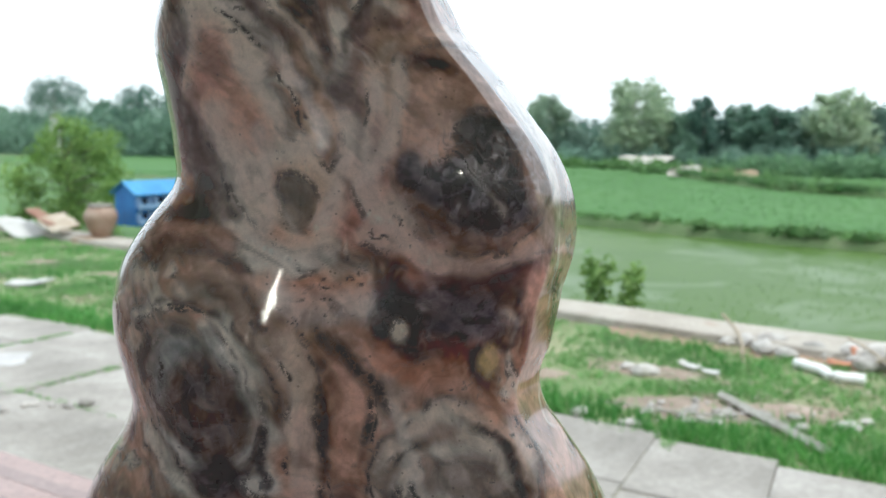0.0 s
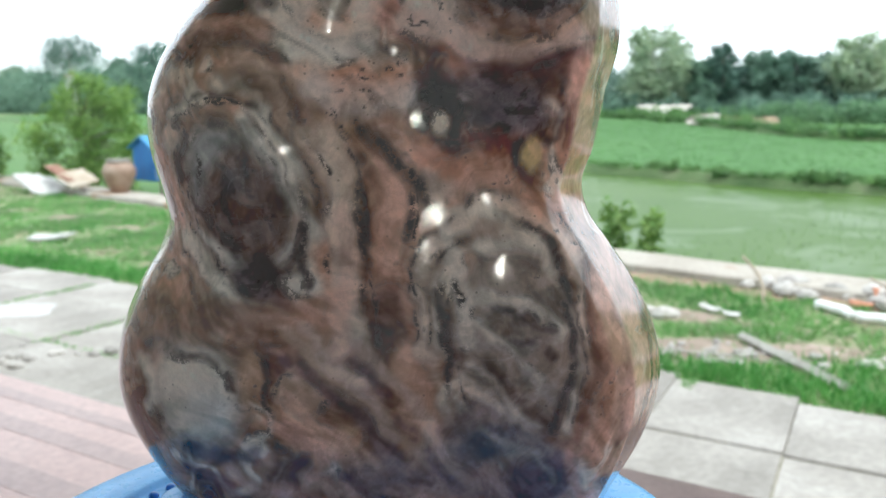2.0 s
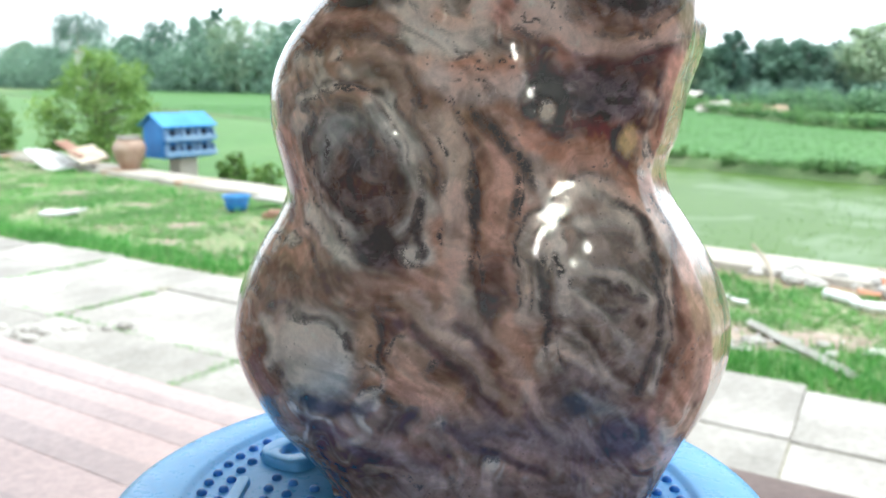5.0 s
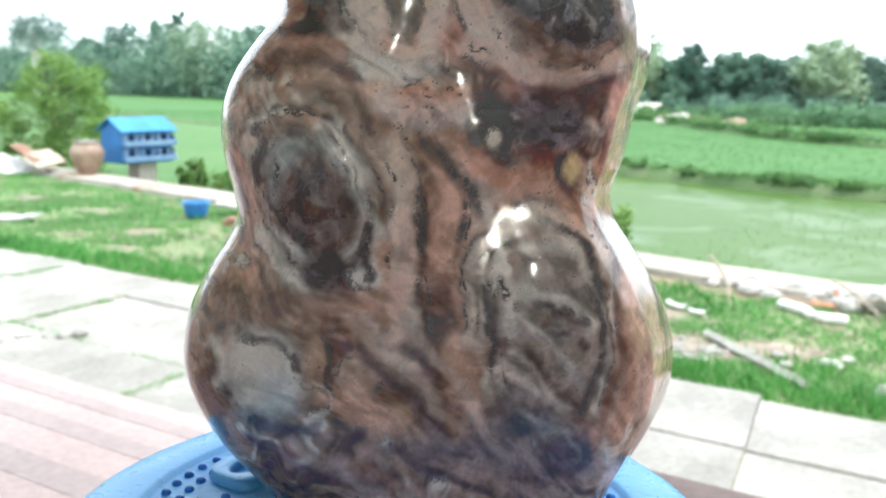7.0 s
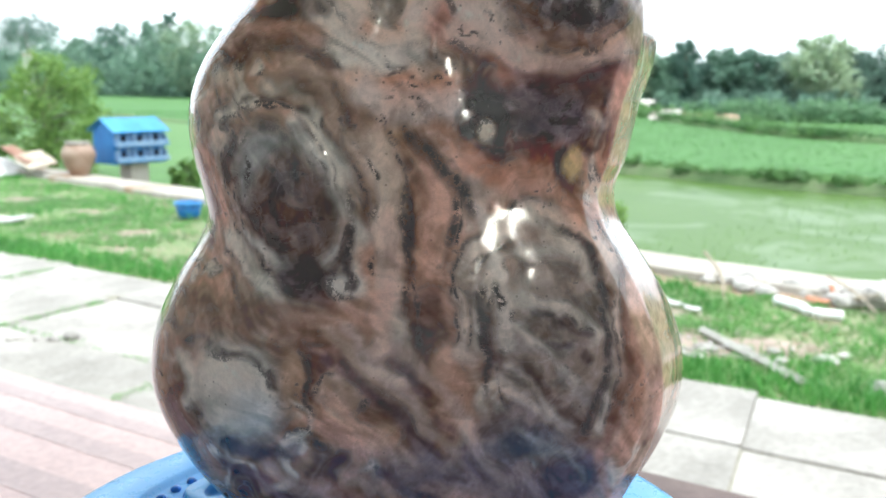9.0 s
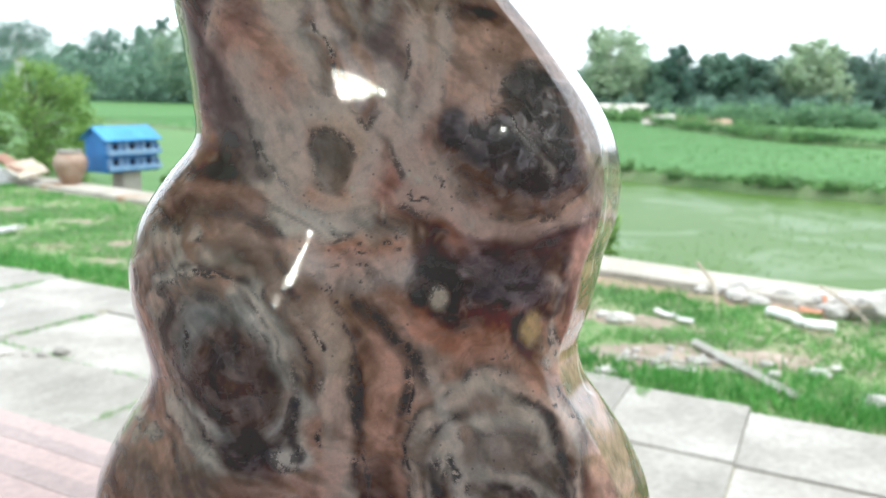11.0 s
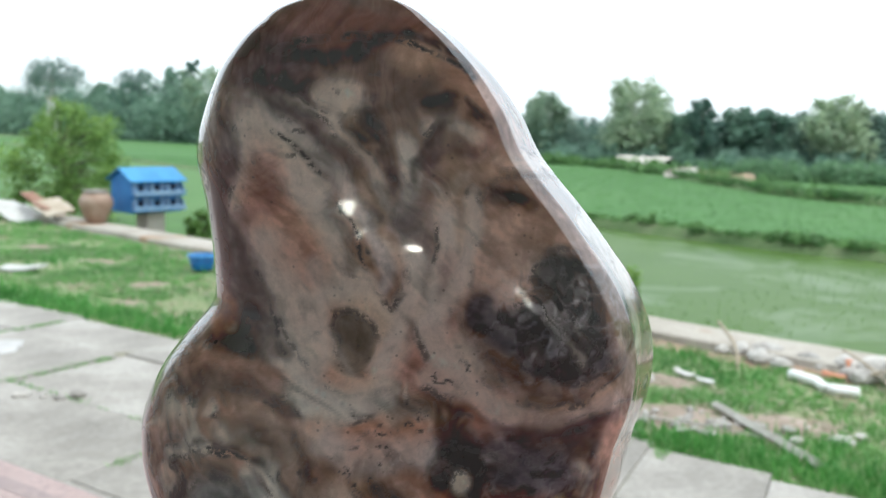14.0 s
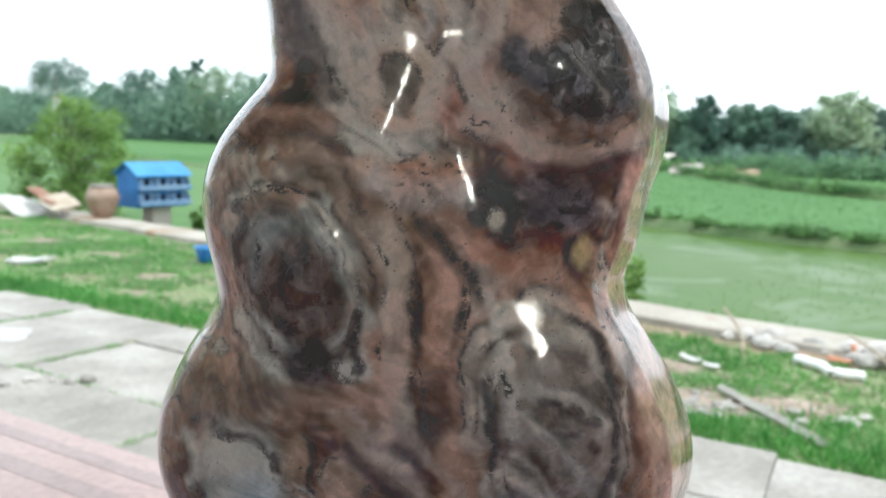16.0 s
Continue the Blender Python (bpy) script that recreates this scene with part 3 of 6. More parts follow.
# ---- trees ----
def leaf_cloud(rng, clusters, count, size):
    """Leaves as small tilted quads round cluster centres: (centre, radius) pairs."""
    gen = np.random.default_rng(rng.randrange(1 << 30))
    total = sum(r ** 2 for _, r in clusters)
    many = [max(6, int(count * r ** 2 / total)) for _, r in clusters]
    centre = np.repeat(np.array([tuple(c) for c, _ in clusters]), many, axis=0)
    reach = np.repeat(np.array([r for _, r in clusters]), many)
    n = len(reach)
    d = gen.normal(size=(n, 3))
    d /= np.linalg.norm(d, axis=1, keepdims=True)
    at = centre + d * (reach * gen.uniform(0.15, 1.1, n))[:, None]
    q = gen.normal(size=(n, 3)) * np.array([1, 1, 0.6])
    q /= np.linalg.norm(q, axis=1, keepdims=True)
    side = np.cross(q, gen.normal(size=(n, 3)))
    side /= np.linalg.norm(side, axis=1, keepdims=True)
    w = (size * gen.uniform(0.6, 1.4, n))[:, None]
    v = np.stack([at - q * w, at + side * w * 0.45, at + q * w, at - side * w * 0.45], 1).reshape(-1, 3)
    return v, (np.arange(n)[:, None] * 4 + np.arange(4)).tolist()


def make_tree(name, height, spread, seed, leaves, size, mat, bark, label, trunk_share=0.35, clumps=14, group=""):
    rng = random.Random(seed)
    root = thing(name, Matrix(), label, "tree", group)
    r0 = 0.022 * height + 0.01
    top = Vector((rng.uniform(-0.06, 0.06) * height, rng.uniform(-0.06, 0.06) * height, height * 0.72))
    bm = tube([(0, 0, -0.1), (0.01 * height, 0, height * 0.2), top * 0.6, top], [r0, r0 * 0.8, r0 * 0.55, r0 * 0.2], 8)
    clusters = []
    for k in range(clumps):
        a = 2.4 * k + rng.uniform(-0.4, 0.4)
        f = (k + 0.5) / clumps
        z = height * (trunk_share + (0.93 - trunk_share) * f)
        reach = spread * math.sin(math.pi * (0.18 + 0.72 * f)) * rng.uniform(0.45, 1.0)
        c = Vector((math.cos(a) * reach, math.sin(a) * reach, z))
        clusters.append((c, spread * rng.uniform(0.3, 0.52) * (1.05 - 0.45 * f)))
        base = top * min(0.95, 0.35 + 0.55 * f)
        tube([base, base.lerp(c, 0.55) + Vector((0, 0, 0.03 * height)), c], [r0 * 0.35, r0 * 0.22, r0 * 0.08], 5, bm)
    part("trunk", bm, bark, root, smooth=True)
    v, f = leaf_cloud(rng, clusters, leaves, size)
    crown = new("crown", raw_mesh("crown", v, f, mat))
    crown.parent = root
    return root


TREE_LINE = [Vector((-95, 150)), Vector((-55, 118)), Vector((-25, 92)), Vector((-5, 76)), Vector((12, 68)), Vector((30, 62)), Vector((52, 54))]


def belt_tree(name, x, y, height, half, mat, bark, label, seed, low=0.1, leaves=6200, size=0.19, airy=0.0):
    """A far tree with forked limbs and an uneven crown of many clumps."""
    half *= 1.45
    rng = random.Random(seed)
    root = thing(name, pose(x, y, FIELD_Z - 0.1, 0, 0, rng.uniform(0, 360)), label, "tree", "tree belt behind the fields")
    r0 = 0.02 * height + 0.03
    top = Vector((rng.uniform(-0.1, 0.1) * half, rng.uniform(-0.1, 0.1) * half, height * 0.8))
    bm = tube([(0, 0, -0.1), top * 0.3, top * 0.65, top], [r0, r0 * 0.8, r0 * 0.5, r0 * 0.2], 8)
    clusters = []
    for k in range(26):
        f = (k + 0.5) / 26
        z = height * (low + (0.93 - low) * f)
        belly = math.sin(math.pi * (0.2 + 0.68 * f)) ** 0.8
        a, out = 2.4 * k + rng.uniform(-0.5, 0.5), half * belly * rng.uniform(0.25, 0.85)
        c = Vector((math.cos(a) * out, math.sin(a) * out, z))
        clusters.append((c, half * rng.uniform(0.26, 0.46) * (1.1 - 0.45 * f) * (1 - 0.35 * airy)))
        if k % 2 == 0:
            base = top * min(0.95, 0.3 + 0.6 * f)
            tube([base, base.lerp(c, 0.55) + Vector((0, 0, 0.02 * height)), c], [r0 * 0.32, r0 * 0.2, r0 * 0.07], 5, bm)
    part("trunk", bm, bark, root, smooth=True)
    v, f = leaf_cloud(rng, clusters, int(leaves * (1 - 0.6 * airy)), size)
    crown = new("crown", raw_mesh("crown", v, f, mat))
    crown.parent = root
    return root


def far_trees():
    # pale, grey and blue crowns below come from leaf colours with haze mixed in
    dark, pale, hazy = "dense dark green tree in the hazy tree belt", "broad pale grey-green tree in the far tree belt", "hazy grey-green tree at the back of the belt"
    for k, (x, y, h, half, low) in enumerate(((-38.3, 103.6, 6.5, 1.7, 0.05), (-32.6, 98.6, 7.8, 2.9, 0.1), (-27.0, 93.8, 7.8, 2.3, 0.1), (-15.8, 84.6, 7.0, 2.1, 0.1), (-51.7, 115.1, 5.2, 3.2, 0.02),
                                              (-42.2, 106.9, 5.3, 2.2, 0.02), (16.9, 66.4, 4.0, 1.3, 0.05), (21.3, 64.9, 4.5, 1.25, 0.08), (23.0, 64.4, 4.5, 1.2, 0.08))):
        belt_tree("broad_tree", x, y, h, half, DEEP_HAZE_LEAF, BARK, dark, 300 + k, low)
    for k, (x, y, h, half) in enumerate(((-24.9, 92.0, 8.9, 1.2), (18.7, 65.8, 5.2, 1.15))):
        belt_tree("pointed_tree", x, y, h, half, DEEP_HAZE_LEAF, BARK, "narrow dark pointed tree rising from the belt", 320 + k, 0.1, 4200)
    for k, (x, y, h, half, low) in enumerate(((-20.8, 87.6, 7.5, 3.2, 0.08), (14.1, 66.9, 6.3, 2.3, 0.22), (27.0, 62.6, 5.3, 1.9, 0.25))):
        belt_tree("pale_tree", x, y, h, half, PALE_HAZE_LEAF, PALE_BARK, pale, 330 + k, low, 6500)
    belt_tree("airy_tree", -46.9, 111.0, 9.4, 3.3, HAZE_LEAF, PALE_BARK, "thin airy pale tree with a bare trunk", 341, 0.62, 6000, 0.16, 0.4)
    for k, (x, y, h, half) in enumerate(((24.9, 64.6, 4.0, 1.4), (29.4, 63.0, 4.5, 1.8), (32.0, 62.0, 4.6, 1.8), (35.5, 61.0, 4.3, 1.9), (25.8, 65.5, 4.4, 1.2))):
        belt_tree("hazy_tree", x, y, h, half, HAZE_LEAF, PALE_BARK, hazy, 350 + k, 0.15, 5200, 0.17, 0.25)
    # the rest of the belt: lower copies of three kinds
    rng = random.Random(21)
    firsts = [belt_tree("broad_tree", -8, 79, 5.4, 2.2, DEEP_HAZE_LEAF, BARK, dark, 361, 0.06), belt_tree("hazy_tree", 2, 74, 5.2, 2.0, HAZE_LEAF, PALE_BARK, hazy, 362, 0.12, 3400, 0.17, 0.2),
              belt_tree("pale_tree", 8, 71, 5.4, 2.1, PALE_HAZE_LEAF, PALE_BARK, pale, 363, 0.15)]
    n = 96
    for i in range(n):
        p = line_spot(TREE_LINE, (i + rng.uniform(-0.4, 0.4)) / n * 0.98 + 0.01)
        p = p + Vector((0.45, 0.9)) * rng.choice((1, 4, 8))
        s = rng.uniform(0.7, 1.0) * (0.42 + 0.5 * p.length / 95)
        ob = copy_thing(firsts[rng.choice((0, 1, 1, 2, 0))], Matrix())
        ob.matrix_world = pose(p.x, p.y, FIELD_Z - 0.1, 0, 0, rng.uniform(0, 360)) @ Matrix.Diagonal((s, s, s, 1))


far_trees()


def hedge(name, points, count, width, height, size, label, mat, seed):
    """Undergrowth along a line, as stuff."""
    rng = random.Random(seed)
    clusters = []
    for k in range(count):
        p = line_spot(points, rng.random())
        r = height * rng.uniform(0.35, 0.75)
        clusters.append((Vector((p.x + rng.gauss(0, width), p.y + rng.gauss(0, width), FIELD_Z + r * 0.7)), r))
    v, f = leaf_cloud(rng, clusters, count * 130, size)
    return tagged(new(name, raw_mesh(name, v, f, mat)), label, "bushes", kind="stuff")


def bank_bushes(points, count, spread, low, high, label, seed):
    """Round leafy bushes of uneven size standing on a bank."""
    rng = random.Random(seed)
    clusters = []
    for _ in range(count):
        p = line_spot(points, rng.random())
        r = rng.uniform(low, high)
        c = Vector((p.x + rng.gauss(0, spread), p.y + rng.gauss(0, spread), FIELD_Z + 0.15 + r * 0.5))
        for _ in range(4):
            clusters.append((c + Vector((rng.gauss(0, r * 0.6), rng.gauss(0, r * 0.6), rng.uniform(-0.3, 0.4) * r)), r * 0.6))
    v, f = leaf_cloud(rng, clusters, count * 150, 0.05)
    return tagged(new("bank_bushes", raw_mesh("bank_bushes", v, f, BANK_LEAF)), label, "bushes", kind="stuff")


bank_bushes(BUND_1[2:6], 22, 0.1, 0.1, 0.23, "low dark bushes scattered along the paddy bank", 41)
bank_bushes(BUND_2, 40, 0.2, 0.25, 0.55, "low dark bushes along the far field bank", 42)
hedge("undergrowth", [p * 0.97 for p in TREE_LINE], 330, 1.4, 1.3, 0.2, "dark undergrowth at the foot of the trees", FAR_HAZE_LEAF, 4)
hedge("tree_belt_filling", [p * 1.03 for p in TREE_LINE], 620, 1.6, 3.3, 0.16, "dense grey-green brush between the far trees", FAR_HAZE_LEAF, 12)
hedge("belt_brush", TREE_LINE[:4], 640, 2.2, 5.6, 0.2, "dense dark blue-green brush at the edge of the far field", DEEP_HAZE_LEAF, 13)
hedge("field_bushes", [Vector((15.5, 48.5)), Vector((18, 46)), Vector((22, 44)), Vector((30, 40)), Vector((44, 34))], 130, 0.9, 1.0, 0.12, "low green bushes beside the sandy track", BUSH_LEAF, 6)
hedge("track_bushes", [Vector((-6, 66)), Vector((4, 62)), Vector((10, 58)), Vector((12, 52)), Vector((12.3, 48.5))], 80, 0.8, 0.7, 0.12, "low scrub between field and sandy track", BANK_LEAF, 7)

# sandy and reddish bare ground before the trees
flat_patch("sandy_track", ((10.9, 57.9), (13.6, 55.8), (14.0, 56.9), (11.2, 59.3)), FIELD_Z + 0.3, SAND, "bare pale sandy clearing beside the field", "track", wobble=1.3, steps=14, rise=0.55)
flat_patch("sandy_bank", ((11.2, 45.6), (12.4, 44.4), (13.0, 45.4), (11.9, 46.6)), FIELD_Z + 0.16, SAND, "bare pale sandy bank beside bushes", "track", wobble=1.0, steps=14, rise=0.5)
flat_patch("red_bank", ((12.6, 44.4), (14.4, 42.6), (15.2, 43.8), (13.3, 45.6)), FIELD_Z + 0.16, RED_SOIL, "bare orange-brown earth bank beside bushes", "soil", wobble=1.1, steps=14, rise=0.35)


def far_tower(at):
    tower = thing("far_tower", at, "pale slender masonry tower with a pole among far trees", "tower")
    part("shaft", boxed(0.75, 0.75, 3.9, pose(0, 0, 1.95), 0.05), WHITE, tower)
    part("cap", boxed(0.9, 0.9, 0.18, pose(0, 0, 3.95), 0.04), CREAM_BOARD, tower)
    part("pole", tube([(0, 0, 4.0), (0, 0, 5.9)], [0.05, 0.03], 6), PALE_BARK, tower)
    return tower


far_tower(pose(-38.1, 90, FIELD_Z, 0, 0, 12))

near_tree = make_tree("garden_tree", 2.42, 1.08, 31, 14000, 0.042, LEAF, BARK, "small bushy green tree behind the low wall", 0.08, 26)
near_tree.matrix_world = pose(-7.08, 17.4, -0.3, 0, 0, 20)
left_tree = make_tree("shrub_tree", 1.75, 0.75, 37, 6000, 0.05, LEAF, BARK, "leafy green shrub behind the low wall", 0.08, 20)
left_tree.matrix_world = pose(-9.6, 17.6, -0.3, 0, 0, 80)

low_bush = make_tree("low_bush", 0.58, 0.3, 43, 1600, 0.045, LEAF, BARK, "low leafy green bush behind the low wall", 0.05, 14)
low_bush.matrix_world = pose(-4.05, 15.5, -0.3, 0, 0, 10)


def sapling(at, height, seed):
    rng = random.Random(seed)
    root = thing("sapling", at, "young leafy sapling at the paddy's edge", "plant", "saplings at the paddy's edge")
    bm = tube([(0, 0, -0.2), (0.01, 0, height * 0.5), (0.03, 0.01, height)], [0.012, 0.009, 0.004], 6)
    part("stem", bm, BARK, root)
    clusters = [(Vector((rng.uniform(-0.1, 0.1), rng.uniform(-0.1, 0.1), height * (0.35 + 0.62 * k / 7))), 0.11) for k in range(8)]
    v, f = leaf_cloud(rng, clusters, 260, 0.05)
    crown = new("crown", raw_mesh("crown", v, f, LEAF))
    crown.parent = root
    return root


for k, (x, y, h) in enumerate(((1.62, 9.35, 0.62), (1.93, 9.15, 0.55), (-1.6, 12.2, 0.7), (-2.9, 13.2, 0.45), (-3.2, 13.4, 0.4))):
    sapling(pose(x, y, FIELD_Z + 0.15, 0, 0, 70 * k), h, 50 + k)

# ---- low wall at the yard's end ----
def build_wall():
    bm = bmesh.new()
    n = 180
    prev = None
    for k in range(n + 1):
        p = WALL_A + WALL_DIR * (k / n) * (WALL_B - WALL_A).length
        row = []
        for o, z in ((-0.42, -0.05), (-0.4, 0.07), (-0.37, 0.085), (0.12, 0.09), (0.15, 0.075), (0.16, FIELD_Z - 0.1)):
            w = 0.015 * noise.noise(Vector((k * 0.31, o * 9, z * 7)))
            q = p + WALL_OUT * (o + w)
            row.append(bm.verts.new((q.x, q.y, z + (w if z > 0 else 0))))
        if prev:
            for i in range(5):
                bm.faces.new((prev[i], row[i], row[i + 1], prev[i + 1]))
        prev = row
    bmesh.ops.recalc_face_normals(bm, faces=bm.faces)
    return tagged(new("low_wall", mesh_of("low_wall", bm, KERB)), "low worn cement wall along the end of the yard", "wall", kind="structure")


build_wall()

# ---- porch: floor, landing, back wall, roof ----
FLOOR_Z = 0.986


def build_porch():
    floor = tagged(new("porch_floor"), "faded red porch floor laid in long strips of two tones", "floor", kind="structure")
    edge, back = 1.13, -2.2
    widths = [0.05, 0.04, 0.06, 0.05, 0.085, 0.07, 0.12, 0.1, 0.13, 0.11]
    v = edge
    k = 0
    while v > back:
        w = widths[k] if k < len(widths) else 0.14
        bm = boxed(9.0, w - 0.0004, 0.05, yard_pose(-2.0, v - w / 2, FLOOR_Z - 0.025 + (0.0006 if k % 2 else 0)))
        part("board", bm, PINK_FLOOR if k % 2 == 0 else DULL_FLOOR, floor)
        v -= w
        k += 1
    part("plinth", boxed(9.0, edge - back - 0.03, FLOOR_Z - 0.055, yard_pose(-2.0, (edge + back) / 2, (FLOOR_Z - 0.055) / 2)), BOUNCE_PLASTER, floor)
    land = tagged(new("porch_step", mesh_of("porch_step", boxed(3.6, 0.256, 0.12, yard_pose(0.95, 1.262, FLOOR_Z - 0.061), 0.004), BROWN_EDGE)),
                  "dark brown step along the porch edge", "step", kind="structure")
    # added unseen walls and roof bound the stone's reflections and bounce light on it
    wall = tagged(new("wall_house", mesh_of("wall_house", boxed(9.0, 0.2, 3.0, yard_pose(-2.0, back - 0.1, FLOOR_Z + 1.5)), BOUNCE_PLASTER)), "unseen house wall behind the porch, whitened to bounce light", "wall", kind="structure")
    side = tagged(new("wall_side", mesh_of("wall_side", boxed(0.2, 3.3, 3.0, yard_pose(-6.6, -0.55, FLOOR_Z + 1.5)), BOUNCE_PLASTER)), "unseen wall added to close the porch, whitened to bounce light", "wall", kind="structure")
    end = tagged(new("wall_end", mesh_of("wall_end", boxed(0.2, 3.25, 3.0, yard_pose(2.6, -0.575, FLOOR_Z + 1.5)), BOUNCE_PLASTER)), "unseen end wall of the porch, whitened to bounce light", "wall", kind="structure")
    roof = tagged(new("ceiling", mesh_of("ceiling", boxed(9.4, 3.4, 0.14, yard_pose(-2.0, -0.7, FLOOR_Z + 2.95)), BOUNCE_BOARD)), "unseen boarded porch ceiling, made pale to bounce light", "ceiling", kind="structure")


build_porch()


def work_lamp():
    """Unseen stand-in lamp behind the camera, added for the glints on the stone."""
    x, y, z = -0.05, -0.42, 1.61
    lamp = thing("work_lamp", pose(x, y, FLOOR_Z), "small bright lamp on a thin black stand, added unseen for glints", "lamp")
    part("pole", tube([(0, -0.03, 0.02), (0, -0.03, z - FLOOR_Z)], [0.008, 0.006], 10), LAMP_CAP, lamp, smooth=True)
    for k in range(3):
        a = radians(120 * k + 90)
        part("leg", tube([(0, -0.03, 0.16), (0.16 * math.cos(a), -0.03 + 0.16 * math.sin(a), 0.006)], [0.006, 0.005], 8), LAMP_CAP, lamp)
    head = part("head", lathe([(0, -0.045), (0.02, -0.043), (0.034, -0.01), (0.036, 0.0), (0.032, 0.002), (0, 0.002)], 24, None, pose(0, 0, z - FLOOR_Z, -90)), LAMP_CAP, lamp, smooth=True)
    part("lens", lathe([(0, 0.006), (0.0065, 0.0055), (0.008, 0.003), (0, 0.003)], 24, None, pose(0, 0, z - FLOOR_Z, -90)), GLASS_LAMP, head, "bright white lens")
    return lamp


work_lamp()

# ---- concrete yard slabs ----
def build_slabs():
    bed = new("yard_paving", mesh_of("yard_paving", boxed(22, 7.15, 0.06, yard_pose(-2.0, 0.975, -0.009)), JOINT))
    tagged(bed, "old cracked concrete yard slabs with mossy joints", "paving", kind="structure")
    rng = random.Random(5)
    us = [-13, -11.6, -10.3, -9.1, -8.0, -6.75, -5.45, -3.7, -2.55, -1.53, -0.87, 0.35, 1.5, 2.6, 3.9, 5.3, 6.8, 8.5]
    for i in range(len(us) - 1):
        vs = [4.9, 4.3, 3.38, 2.55, 1.75, 0.9] if us[i] < -2.6 else [4.9 - 0.22 * min(1, max(0, (us[i] + 3.5) / 3)), 3.97, 3.0, 2.1, 1.2, 0.5]
        shift = rng.uniform(-0.06, 0.06)
        for j in range(len(vs) - 1):
            hi = vs[j] + (shift if j else rng.uniform(-0.1, 0.05))
            lo = vs[j + 1] + shift
            gap = rng.uniform(0.002, 0.009)
            w, d = us[i + 1] - us[i] - gap, hi - lo - gap
            bm = bmesh.new()
            # a slab with a broken, uneven outline
            m = 6
            ring = []
            for s in range(4 * m):
                side, f = divmod(s, m)
                f = f / m * 2 - 1
                x, y = ((f, -1), (1, f), (-f, 1), (-1, -f))[side]
                k = 1 - 0.009 * abs(noise.noise(Vector((x * 3 + i * 5, y * 3 + j * 9, 1))))
                here = (us[i] + us[i + 1]) / 2 + x * w / 2
                skew = -0.13 * min(1, max(0, (here + 3.7) / 1.15)) * min(1, max(0, (3.9 - here) / 1.3))
                ring.append((x * w / 2 * k + skew * (y * d / 2 * k + (hi + lo) / 2 - 4.0), y * d / 2 * k))
            top = [bm.verts.new((x * (1 - 0.008 / w), y * (1 - 0.008 / d), 0.03)) for x, y in ring]
            mid_ring = [bm.verts.new((x, y, 0.022)) for x, y in ring]
            low = [bm.verts.new((x, y, -0.03)) for x, y in ring]
            bm.faces.new(top)
            for a, b in ((top, mid_ring), (mid_ring, low)):
                for s in range(4 * m):
                    t = (s + 1) % (4 * m)
                    bm.faces.new((a[s], b[s], b[t], a[t]))
            bmesh.ops.recalc_face_normals(bm, faces=bm.faces)
            ob = part("slab", bm, CONCRETE, bed)
            ob.matrix_world = yard_pose((us[i] + us[i + 1]) / 2, (hi + lo) / 2, rng.uniform(-0.008, 0.008)) @ pose(0, 0, 0, rng.uniform(-0.3, 0.3), rng.uniform(-0.3, 0.3), 0)
    return bed


build_slabs()

# moss and grass in the joints
moss = []
for u, v0, v1 in ((-5.45, 3.3, 4.2), (-3.7, 2.8, 3.4), (-6.75, 3.8, 4.7), (-0.87, 2.9, 3.2), (-1.53, 4.6, 5.0)):
    for _ in range(150):
        p = yd(u + RNG.gauss(0, 0.02), RNG.uniform(v0, v1))
        moss.append((p.x, p.y, 0.012))
for _ in range(220):
    p = yd(RNG.uniform(-7, -3.5), 3.38 + RNG.gauss(0, 0.02))
    moss.append((p.x, p.y, 0.012))
blades("joint_grass", moss, 0.035, 0.008, 0.9, GRASS, "short moss and grass growing in the slab joints", "grass", per=3)


